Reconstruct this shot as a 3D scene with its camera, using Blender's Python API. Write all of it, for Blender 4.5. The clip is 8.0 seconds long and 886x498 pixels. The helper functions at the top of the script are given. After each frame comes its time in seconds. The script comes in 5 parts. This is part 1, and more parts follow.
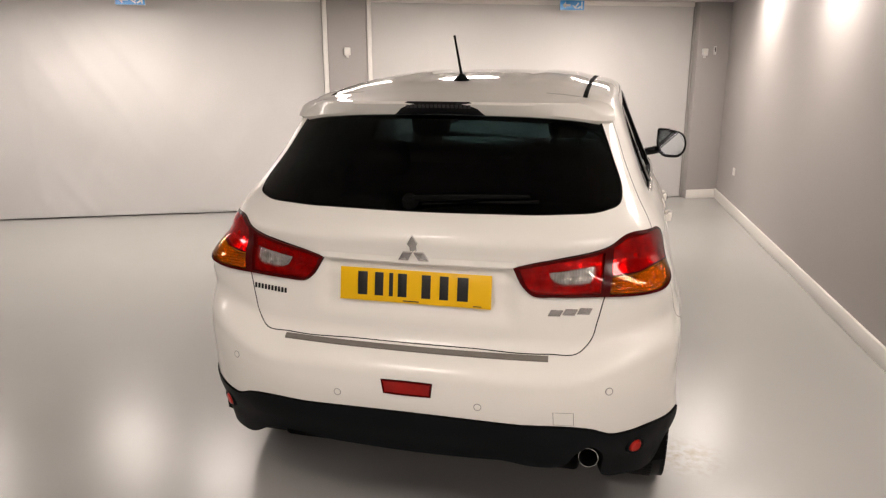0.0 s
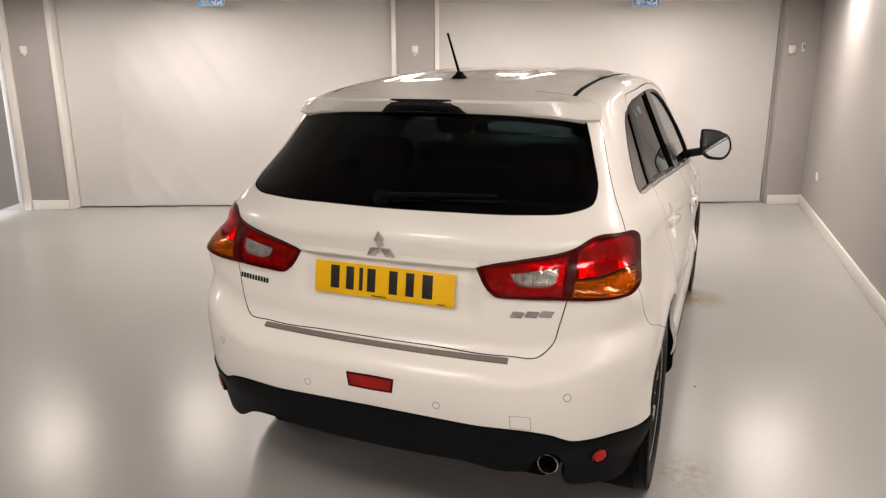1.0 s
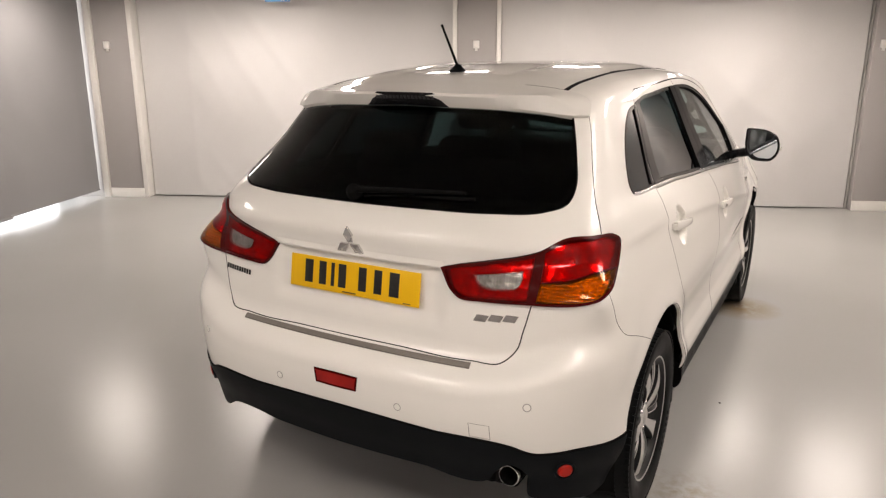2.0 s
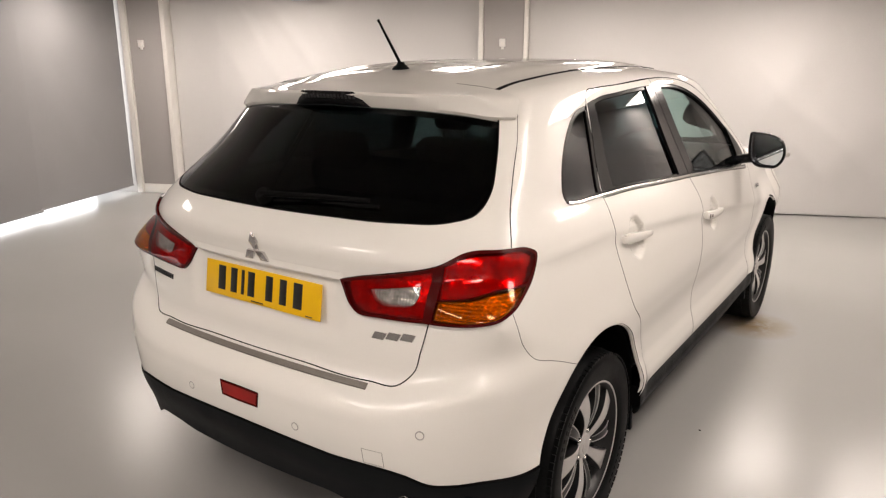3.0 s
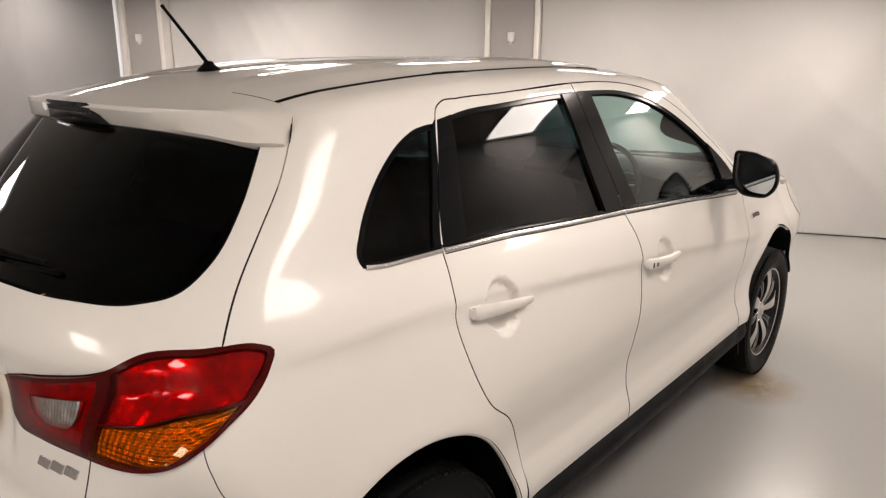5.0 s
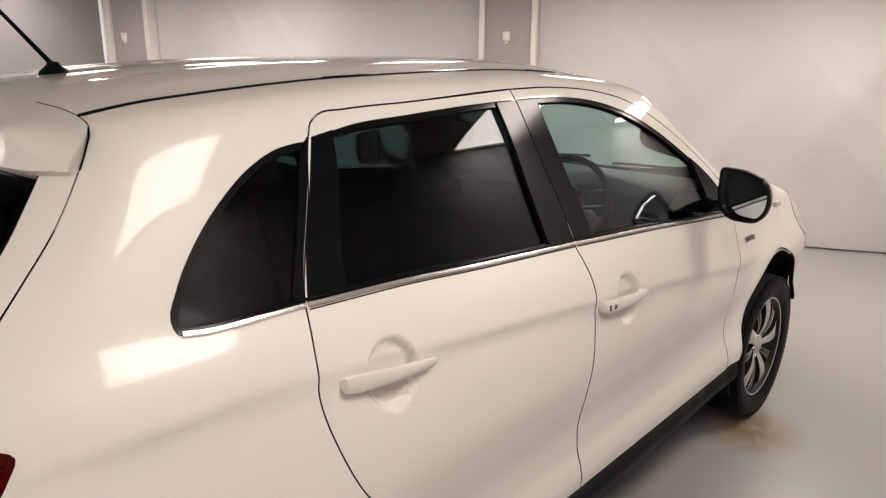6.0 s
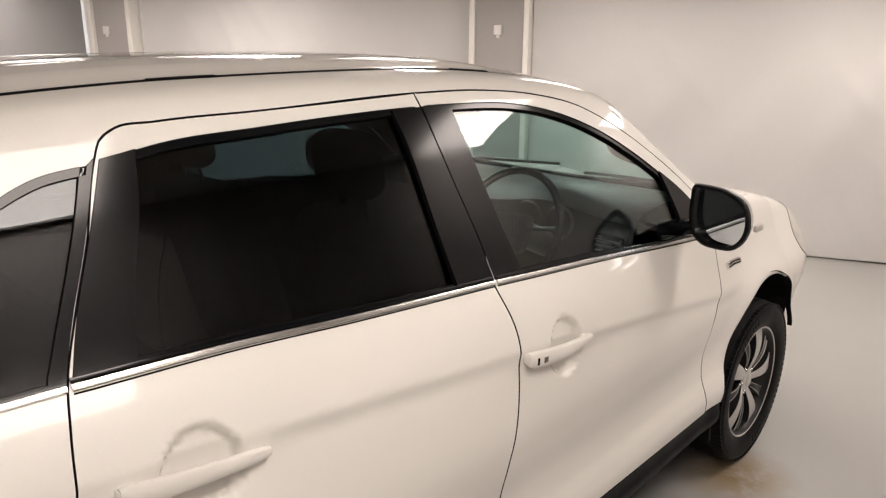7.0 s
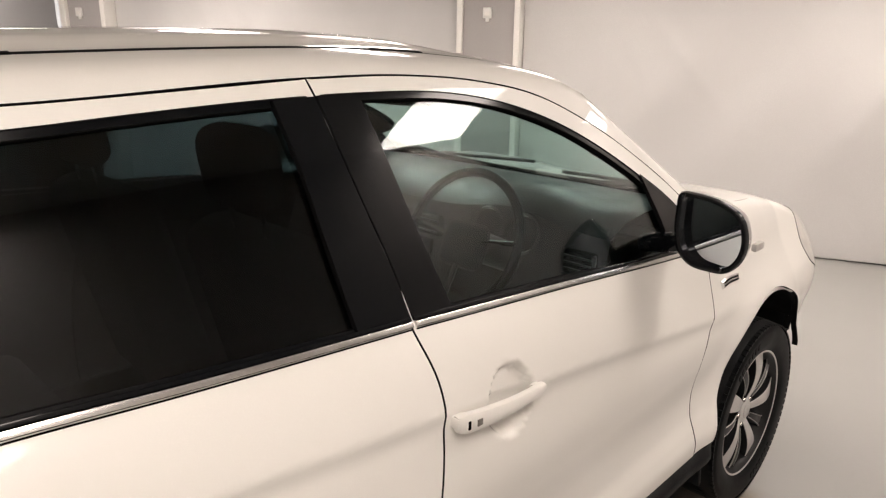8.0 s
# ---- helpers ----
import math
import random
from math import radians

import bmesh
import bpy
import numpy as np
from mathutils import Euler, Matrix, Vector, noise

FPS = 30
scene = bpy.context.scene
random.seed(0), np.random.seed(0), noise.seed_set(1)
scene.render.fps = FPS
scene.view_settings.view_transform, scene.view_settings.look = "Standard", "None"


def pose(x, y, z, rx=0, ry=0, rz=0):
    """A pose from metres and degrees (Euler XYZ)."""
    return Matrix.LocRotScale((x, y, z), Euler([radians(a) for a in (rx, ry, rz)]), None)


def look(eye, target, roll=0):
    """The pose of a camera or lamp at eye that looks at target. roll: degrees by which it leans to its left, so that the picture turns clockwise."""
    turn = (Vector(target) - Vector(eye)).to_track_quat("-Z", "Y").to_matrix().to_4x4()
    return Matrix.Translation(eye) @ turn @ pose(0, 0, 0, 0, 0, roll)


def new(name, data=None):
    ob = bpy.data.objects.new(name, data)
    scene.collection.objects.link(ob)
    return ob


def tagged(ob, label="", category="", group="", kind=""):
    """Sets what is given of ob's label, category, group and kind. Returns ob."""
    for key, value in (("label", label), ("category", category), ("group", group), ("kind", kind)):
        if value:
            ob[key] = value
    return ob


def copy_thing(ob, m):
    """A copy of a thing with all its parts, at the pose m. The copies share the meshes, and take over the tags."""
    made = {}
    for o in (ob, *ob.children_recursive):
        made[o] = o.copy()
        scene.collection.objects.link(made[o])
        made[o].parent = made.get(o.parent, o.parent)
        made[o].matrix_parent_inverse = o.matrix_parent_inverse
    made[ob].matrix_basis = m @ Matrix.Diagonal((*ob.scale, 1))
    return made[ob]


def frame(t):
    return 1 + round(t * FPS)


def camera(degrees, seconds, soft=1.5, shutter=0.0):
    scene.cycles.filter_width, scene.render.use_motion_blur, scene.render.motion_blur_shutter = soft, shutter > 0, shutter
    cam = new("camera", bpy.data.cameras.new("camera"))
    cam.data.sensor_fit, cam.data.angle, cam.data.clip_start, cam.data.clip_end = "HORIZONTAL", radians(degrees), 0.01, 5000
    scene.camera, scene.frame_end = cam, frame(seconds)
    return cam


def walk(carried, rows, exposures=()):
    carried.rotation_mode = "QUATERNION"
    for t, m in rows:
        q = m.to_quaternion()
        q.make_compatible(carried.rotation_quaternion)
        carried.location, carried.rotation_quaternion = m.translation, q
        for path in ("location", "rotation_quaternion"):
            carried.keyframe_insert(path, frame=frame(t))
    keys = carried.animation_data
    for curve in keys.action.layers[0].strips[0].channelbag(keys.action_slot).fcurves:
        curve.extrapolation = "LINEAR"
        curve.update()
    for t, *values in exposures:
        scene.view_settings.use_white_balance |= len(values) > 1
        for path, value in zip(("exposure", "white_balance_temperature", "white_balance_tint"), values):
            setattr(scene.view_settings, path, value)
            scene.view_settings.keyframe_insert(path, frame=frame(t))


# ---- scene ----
from mathutils import geometry

cam = camera(63.8, 8.0, 1.3)
PATH = [
    (0, (0.631, -2.179, 1.623), (0.169, -0.297, 1.127), -0.1),
    (0.5, (0.842, -2.112, 1.621), (0.24, -0.271, 1.122), -0.1),
    (1, (1.043, -2.05, 1.62), (0.318, -0.254, 1.12), -0.1),
    (1.2, (1.112, -2.018, 1.619), (0.343, -0.243, 1.119), -0.05),
    (2.3, (1.458, -1.712, 1.6), (0.455, -0.062, 1.092), 0.0),
    (2.5, (1.529, -1.635, 1.598), (0.493, -0.001, 1.091), 0.0),
    (3, (1.668, -1.426, 1.599), (0.57, 0.165, 1.088), 0.1),
    (3.5, (1.752, -1.193, 1.607), (0.614, 0.369, 1.092), 0.1),
    (4, (1.805, -0.961, 1.613), (0.642, 0.581, 1.096), 0.1),
    (4.5, (1.826, -0.692, 1.611), (0.628, 0.823, 1.09), 0.2),
    (4.7, (1.831, -0.585, 1.612), (0.612, 0.915, 1.088), 0.2),
    (5.8, (1.806, -0.03, 1.614), (0.511, 1.404, 1.09), 0.35),
    (6, (1.797, 0.063, 1.615), (0.505, 1.497, 1.09), 0.4),
    (6.5, (1.778, 0.315, 1.615), (0.469, 1.733, 1.087), 0.5),
    (7, (1.761, 0.532, 1.62), (0.433, 1.927, 1.081), 0.5),
    (7.5, (1.693, 0.743, 1.606), (0.361, 2.128, 1.05), 0.7),
    (8, (1.635, 0.921, 1.598), (0.302, 2.298, 1.027), 0.8),
]
walk(cam, [(t, look(eye, target, roll)) for t, eye, target, roll in PATH],
     exposures=[(0, 0.14, 6500, 10), (3, 0.11, 6500, 10), (4.5, 0.03, 6500, 10), (6, -0.21, 6500, 10), (8, 0.0, 6500, 10)])

# ---- light: a dim world (the room is closed); the ceiling panels are built below ----
world = bpy.data.worlds.new("world")
world.use_nodes = True
scene.world = world
world.node_tree.nodes["Background"].inputs["Color"].default_value = (0.9, 0.95, 1.0, 1)
world.node_tree.nodes["Background"].inputs["Strength"].default_value = 0.3
PANEL_GLOW = 24.0
CEILING = 2.37


# ---- materials ----
def material(name):
    m = bpy.data.materials.new(name)
    m.use_nodes = True
    return m, m.node_tree, m.node_tree.nodes["Principled BSDF"]


def put(bsdf, **values):
    for key, value in values.items():
        socket = bsdf.inputs[key.replace("_", " ")]
        socket.default_value = (*value, 1) if isinstance(value, tuple) else value


def node(tree, kind, **links):
    n = tree.nodes.new(kind)
    for key, value in links.items():
        socket = n.inputs[int(key[1:])] if key[0] == "i" and key[1:].isdigit() else n.inputs[key.replace("_", " ")]
        if isinstance(value, bpy.types.NodeSocket):
            tree.links.new(value, socket)
        else:
            socket.default_value = value
    return n


def noise_out(tree, scale, detail=4, rough=0.6, coords=None, squash=None):
    if coords is None:
        coords = tree.nodes.new("ShaderNodeTexCoord").outputs["Object"]
    if squash:
        coords = node(tree, "ShaderNodeMapping", Vector=coords, Scale=squash).outputs[0]
    return node(tree, "ShaderNodeTexNoise", Vector=coords, Scale=scale, Detail=detail, Roughness=rough).outputs["Fac"]


def ramp(tree, fac, lo, hi, a=0.0, b=1.0):
    n = node(tree, "ShaderNodeMapRange", Value=fac, From_Min=lo, From_Max=hi, To_Min=a, To_Max=b)
    return n.outputs[0]


def blend(tree, fac, a, b):
    n = tree.nodes.new("ShaderNodeMix")
    n.data_type = "RGBA"
    for socket, value in ((n.inputs[0], fac), (n.inputs[6], a), (n.inputs[7], b)):
        if isinstance(value, bpy.types.NodeSocket):
            tree.links.new(value, socket)
        else:
            socket.default_value = (*value, 1) if isinstance(value, tuple) else value
    return n.outputs[2]


def bump(tree, bsdf, height, strength, distance=0.01, coat=False):
    n = node(tree, "ShaderNodeBump", Height=height, Strength=strength, Distance=distance)
    tree.links.new(n.outputs[0], bsdf.inputs["Normal"])


def surface(name, a, b, rough, scale=6.0, fine=120.0, relief=0.1, depth=0.002, squash=None, spread=0.12, **more):
    """A plain material with two scales of variation in colour and gloss, and a fine relief."""
    m, tree, bsdf = material(name)
    big = noise_out(tree, scale, 5, 0.6, squash=squash)
    small = noise_out(tree, fine, 3, 0.6, squash=squash)
    mixed = node(tree, "ShaderNodeMath", i0=big, i1=small)
    mixed.operation = "MULTIPLY_ADD"
    mixed.inputs[1].default_value = 0.75
    tree.links.new(node(tree, "ShaderNodeMath", i0=small, i1=0.25).outputs[0], mixed.inputs[2])
    tree.nodes[-1].operation = "MULTIPLY"
    tree.links.new(blend(tree, ramp(tree, mixed.outputs[0], 0.35, 0.65), a, b), bsdf.inputs["Base Color"])
    tree.links.new(ramp(tree, big, 0.3, 0.7, rough * (1 - spread), rough * (1 + spread)), bsdf.inputs["Roughness"])
    if relief:
        bump(tree, bsdf, small, relief, depth)
    put(bsdf, **more)
    return m


def glass(name, tint, gloss=0.022):
    """Thin glass: tinted see-through sheet with a mirror gloss that grows towards grazing angles."""
    m = bpy.data.materials.new(name)
    m.use_nodes = True
    tree = m.node_tree
    tree.nodes.remove(tree.nodes["Principled BSDF"])
    facing = node(tree, "ShaderNodeLayerWeight", Blend=0.5).outputs["Facing"]
    power = node(tree, "ShaderNodeMath", i0=facing, i1=5.0)
    power.operation = "POWER"
    fac = ramp(tree, power.outputs[0], 0, 1, gloss, 1.0)
    clear = node(tree, "ShaderNodeBsdfTransparent", Color=(*tint, 1))
    shine = node(tree, "ShaderNodeBsdfGlossy", Color=(1, 1, 1, 1), Roughness=0.0)
    mix = node(tree, "ShaderNodeMixShader", Fac=fac, i1=clear.outputs[0], i2=shine.outputs[0])
    tree.links.new(mix.outputs[0], tree.nodes["Material Output"].inputs["Surface"])
    return m


def lens(name, colour, deep, ribs, rough=0.12):
    """Ribbed coloured lamp plastic under a clear gloss coat."""
    m, tree, bsdf = material(name)
    coords = tree.nodes.new("ShaderNodeTexCoord").outputs["Object"]
    wave = node(tree, "ShaderNodeTexWave", Vector=coords, Scale=ribs, Distortion=0.4, Detail=1.0)
    wave.bands_direction = "Z"
    tree.links.new(blend(tree, ramp(tree, noise_out(tree, 9, 3, coords=coords), 0.35, 0.65), colour, deep), bsdf.inputs["Base Color"])
    put(bsdf, Roughness=0.3, Coat_Weight=0.3, Coat_Roughness=0.03, Specular_IOR_Level=0.2)
    bump(tree, bsdf, wave.outputs["Fac"], 0.12, 0.002)
    return m


PAINT = surface("white_paint", (0.795, 0.780, 0.735), (0.82, 0.805, 0.76), 0.4, 3, 400, 0.02, 0.0004, Coat_Weight=1.0, Coat_Roughness=0.008, Coat_IOR=1.27, Specular_IOR_Level=0.4)
GAP = surface("seam_rubber", (0.003, 0.003, 0.003), (0.005, 0.005, 0.005), 0.8, 20, 200, 0, Specular_IOR_Level=0.06)
CLADDING = surface("black_grained_plastic", (0.0045, 0.0055, 0.0065), (0.007, 0.0082, 0.0095), 0.5, 8, 900, 0.3, 0.0008, Specular_IOR_Level=0.08)
GLOSS_BLACK = surface("satin_black_film", (0.003, 0.0036, 0.0045), (0.004, 0.0046, 0.0055), 0.12, 3, 80, 0, Specular_IOR_Level=0.2)
CHROME = surface("chrome", (0.78, 0.78, 0.78), (0.86, 0.86, 0.86), 0.09, 10, 200, 0, Metallic=1.0)
STEEL = surface("brushed_grey_strip", (0.17, 0.155, 0.135), (0.23, 0.215, 0.19), 0.45, 4, 60, 0.15, 0.0006, squash=(1, 14, 14), Metallic=0.35)
GLASS = glass("side_glass", (0.86, 0.93, 0.92))
SCREEN = glass("windscreen_glass", (0.80, 0.91, 0.90))
PRIVACY = glass("privacy_glass", (0.225, 0.285, 0.305), 0.022)
REAR_PRIVACY = glass("rear_privacy_glass", (0.19, 0.235, 0.245), 0.009)
RED = lens("red_lamp_lens", (0.33, 0.006, 0.004), (0.22, 0.004, 0.003), 60)
DARK_RED = surface("dark_red_lamp_rim", (0.060, 0.0022, 0.0020), (0.042, 0.0016, 0.0016), 0.2, 10, 80, 0, Specular_IOR_Level=0.15)
CLEAR = lens("clear_lamp_lens", (0.62, 0.60, 0.56), (0.42, 0.41, 0.39), 70)
RED_GLASS = glass("red_lamp_glass", (0.88, 0.030, 0.022), 0.022)
AMBER_GLASS = glass("amber_lamp_glass", (0.98, 0.62, 0.09), 0.02)
CLEAR_GLASS = glass("clear_lamp_glass", (0.93, 0.93, 0.92), 0.03)
REFLECTOR = lens("lamp_reflector", (0.74, 0.72, 0.70), (0.40, 0.39, 0.38), 90)
REFLECTOR_RED = lens("red_reflector", (0.55, 0.022, 0.008), (0.40, 0.012, 0.006), 120)


def facets(name, across, along, strength):
    """Silvered lamp reflector pressed into rows of small bricks."""
    m, tree, bsdf = material(name)
    coords = tree.nodes.new("ShaderNodeTexCoord").outputs["Object"]
    rows = node(tree, "ShaderNodeTexWave", Vector=coords, Scale=across, Distortion=0.0)
    rows.bands_direction = "Z"
    posts = node(tree, "ShaderNodeTexWave", Vector=coords, Scale=along, Distortion=0.6, Detail=1.0)
    posts.bands_direction = "X"
    height = node(tree, "ShaderNodeMath", i0=rows.outputs["Fac"], i1=posts.outputs["Fac"])
    grain = noise_out(tree, 45, 2, coords=coords)
    tree.links.new(blend(tree, ramp(tree, grain, 0.35, 0.65), (0.50, 0.49, 0.48), (0.86, 0.85, 0.84)), bsdf.inputs["Base Color"])
    put(bsdf, Metallic=0.75, Roughness=0.24)
    bump(tree, bsdf, height.outputs[0], strength, 0.003)
    return m


FACET_FINE = facets("ribbed_reflector", 38, 24, 0.9)
FACET_BROAD = facets("broad_ribbed_reflector", 9, 34, 0.5)
FACET_SOFT = facets("smooth_reflector", 7, 9, 0.3)
SENSOR_GREY = surface("sensor_grey", (0.33, 0.32, 0.30), (0.39, 0.38, 0.355), 0.4, 10, 100, 0)
SMOKE = surface("smoked_lamp_cover", (0.008, 0.008, 0.009), (0.013, 0.013, 0.014), 0.25, 6, 120, 0, Specular_IOR_Level=0.2)
SMOKE_DIAL = lens("smoked_lamp_lens", (0.010, 0.010, 0.011), (0.016, 0.016, 0.017), 40)
SMOKE_CELL = lens("smoked_lamp_cell", (0.030, 0.031, 0.033), (0.018, 0.018, 0.020), 40)
YELLOW = surface("yellow_plate", (0.80, 0.47, 0.004), (0.84, 0.50, 0.006), 0.4, 8, 500, 0.05, 0.0004, Coat_Weight=0.25, Coat_Roughness=0.15, Specular_IOR_Level=0.25)
INK = surface("black_ink", (0.01, 0.01, 0.01), (0.016, 0.016, 0.016), 0.4, 10, 100, 0)
RUBBER = surface("tyre_rubber", (0.0035, 0.0039, 0.0042), (0.007, 0.0074, 0.0077), 0.5, 9, 150, 0.2, 0.001, Specular_IOR_Level=0.09)
ALLOY = surface("machined_alloy", (0.50, 0.49, 0.475), (0.58, 0.57, 0.555), 0.36, 6, 260, 0.05, 0.0005, Metallic=0.35, Coat_Weight=0.2)
SATIN_CHROME = surface("satin_chrome", (0.60, 0.59, 0.58), (0.70, 0.69, 0.68), 0.24, 10, 200, 0, Metallic=1.0)
DARK_ALLOY = surface("dark_grey_alloy", (0.007, 0.007, 0.0075), (0.012, 0.012, 0.0125), 0.35, 6, 200, 0.05, 0.0005, Specular_IOR_Level=0.3)
IRON = surface("brake_iron", (0.05, 0.045, 0.04), (0.09, 0.082, 0.075), 0.45, 15, 120, 0.2, 0.001, Metallic=0.8)
TRIM_DARK = surface("charcoal_cabin_plastic", (0.010, 0.0115, 0.013), (0.015, 0.0165, 0.018), 0.42, 6, 500, 0.2, 0.0008, Specular_IOR_Level=0.3)
CLOTH = surface("charcoal_seat_cloth", (0.006, 0.006, 0.0065), (0.010, 0.010, 0.011), 0.95, 10, 300, 0.5, 0.001, Specular_IOR_Level=0.1)
DOOR_CARD = surface("black_door_card", (0.008, 0.008, 0.0085), (0.012, 0.012, 0.013), 0.7, 8, 300, 0.2, 0.001, Specular_IOR_Level=0.15)
LINING = surface("grey_headlining", (0.065, 0.066, 0.066), (0.085, 0.086, 0.085), 0.95, 8, 300, 0.3, 0.001)
MIRROR = surface("mirror_silver", (0.56, 0.60, 0.64), (0.56, 0.60, 0.64), 0.008, 2, 50, 0, Metallic=1.0)
WHITE_PLASTIC = surface("white_plastic", (0.74, 0.73, 0.70), (0.80, 0.79, 0.76), 0.35, 12, 200, 0.03, 0.0005)
GREY_WALL = surface("grey_wall_paint", (0.36, 0.342, 0.33), (0.395, 0.378, 0.362), 0.62, 1.3, 140, 0.25, 0.002)
TRIM_WHITE = surface("white_gloss_woodwork", (0.76, 0.74, 0.70), (0.82, 0.80, 0.76), 0.32, 3, 90, 0.08, 0.001)
SHEET = surface("white_backdrop_cloth", (0.57, 0.56, 0.55), (0.63, 0.62, 0.605), 0.7, 0.9, 180, 0.2, 0.002)
BLIND = surface("grey_blind_cloth", (0.26, 0.255, 0.26), (0.30, 0.295, 0.30), 0.8, 1.1, 220, 0.25, 0.002)
CEILING_PAINT = surface("ceiling_paint", (0.62, 0.60, 0.58), (0.68, 0.66, 0.64), 0.9, 1.5, 100, 0.3, 0.003)
BLUE = surface("sign_blue", (0.01, 0.22, 0.55), (0.012, 0.25, 0.6), 0.3, 10, 100, 0)


def floor_material():
    """Pale grey epoxy: broad clouds, soft gloss, a rusty puddle mark by a front wheel."""
    m, tree, bsdf = material("grey_epoxy_floor")
    coords = tree.nodes.new("ShaderNodeTexCoord").outputs["Object"]
    broad = noise_out(tree, 0.8, 2, 0.5, coords)
    colour = blend(tree, ramp(tree, broad, 0.25, 0.75), (0.345, 0.34, 0.329), (0.367, 0.361, 0.349))
    # marks on the floor: a rusty puddle stain by a front wheel, pale brown scuffs by a rear one
    for at, size, grain, low, strength, tint in (((0.88, 3.14, 0), 0.27, 9, 0.22, 0.9, (0.225, 0.145, 0.055)), ((0.98, 0.73, 0), 0.20, 24, 0.40, 0.75, (0.235, 0.20, 0.145)), ((0.60, 2.72, 0), 0.05, 40, 0.40, 0.8, (0.12, 0.11, 0.10))):
        away = node(tree, "ShaderNodeVectorMath", i0=coords, i1=at)
        away.operation = "DISTANCE"
        near = ramp(tree, away.outputs["Value"], 0.02, size, 1.0, 0.0)
        speck = ramp(tree, noise_out(tree, grain, 4, 0.6, coords), low, low + 0.28, 0.0, strength)
        mark = node(tree, "ShaderNodeMath", i0=near, i1=speck)
        mark.operation = "MULTIPLY"
        colour = blend(tree, mark.outputs[0], colour, tint)
    tree.links.new(colour, bsdf.inputs["Base Color"])
    tree.links.new(ramp(tree, noise_out(tree, 1.7, 2, 0.5, coords), 0.2, 0.8, 0.235, 0.265), bsdf.inputs["Roughness"])
    put(bsdf, Specular_IOR_Level=0.62)
    return m


FLOOR = floor_material()


def glow(name, colour, strength):
    m, tree, bsdf = material(name)
    put(bsdf, Base_Color=(0.8, 0.8, 0.8), Roughness=0.5, Emission_Color=colour, Emission_Strength=strength)
    return m


DIFFUSER = glow("lit_diffuser", (1.0, 0.877, 0.80), PANEL_GLOW)
DAYLIGHT = glow("daylight_beyond", (1.0, 1.0, 1.0), 4.0)


# ---- mesh helpers ----
def part(name, bm, mat, parent=None, label="", smooth=True, kind="", category="", group=""):
    """Links a bmesh, or a ready mesh, as one object, under a thing or a part."""
    if isinstance(bm, bmesh.types.BMesh):
        data = bpy.data.meshes.new(name)
        bm.normal_update()
        bm.to_mesh(data)
        bm.free()
        if smooth:
            data.shade_smooth()
            data.set_sharp_from_angle(angle=radians(35))
    else:
        data = bm
    for each in mat if isinstance(mat, (list, tuple)) else [mat]:
        data.materials.append(each)
    ob = new(name, data)
    if parent is not None:
        ob.parent = parent
    return tagged(ob, label, category, group, kind)


def thing(name, label, category, group="", at=(0, 0, 0)):
    ob = tagged(new(name), label, category, group)
    ob.location = at
    return ob


def box(size, at=(0, 0, 0), bevel=0.0, segments=2, turn=(0, 0, 0), bm=None):
    made = bmesh.new()
    bmesh.ops.create_cube(made, size=1)
    bmesh.ops.scale(made, vec=size, verts=made.verts)
    if bevel:
        bmesh.ops.bevel(made, geom=made.edges[:], offset=bevel, segments=segments, affect="EDGES", profile=0.5)
    bmesh.ops.transform(made, matrix=pose(*at, *turn), verts=made.verts)
    return made if bm is None else join(bm, made)


def join(bm, other):
    data = bpy.data.meshes.new("joined")
    other.to_mesh(data)
    other.free()
    bm.from_mesh(data)
    bpy.data.meshes.remove(data)
    return bm


def turned(profile, matrix=Matrix(), steps=48, closed=False):
    """A lathe about the local z axis: profile of (radius, height)."""
    bm = bmesh.new()
    rings = []
    for k in range(steps):
        a = 2 * math.pi * k / steps
        rings.append([bm.verts.new(matrix @ Vector((r * math.cos(a), r * math.sin(a), h))) for r, h in profile])
    n = len(profile)
    for k in range(steps):
        one, two = rings[k], rings[(k + 1) % steps]
        for i in range(n if closed else n - 1):
            j = (i + 1) % n
            bm.faces.new((one[i], two[i], two[j], one[j]))
    bmesh.ops.remove_doubles(bm, verts=bm.verts, dist=1e-5)
    bmesh.ops.recalc_face_normals(bm, faces=bm.faces)
    return bm


def tube(points, radius, sides=10, caps=True):
    """A round bar along points; radius may be one number or one for each point."""
    bm = bmesh.new()
    pts = [Vector(p) for p in points]
    rings = []
    for i, p in enumerate(pts):
        ahead = (pts[min(i + 1, len(pts) - 1)] - pts[max(i - 1, 0)]).normalized()
        one = ahead.orthogonal().normalized() if i == 0 else (rings[-1][1] - ahead * rings[-1][1].dot(ahead)).normalized()
        two = ahead.cross(one)
        r = radius[i] if isinstance(radius, (list, tuple)) else radius
        rings.append(([bm.verts.new(p + r * (one * math.cos(2 * math.pi * k / sides) + two * math.sin(2 * math.pi * k / sides))) for k in range(sides)], one))
    for (a, _), (b, _) in zip(rings, rings[1:]):
        for k in range(sides):
            bm.faces.new((a[k], a[(k + 1) % sides], b[(k + 1) % sides], b[k]))
    if caps:
        bm.faces.new(rings[0][0][::-1])
        bm.faces.new(rings[-1][0])
    bmesh.ops.recalc_face_normals(bm, faces=bm.faces)
    return bm


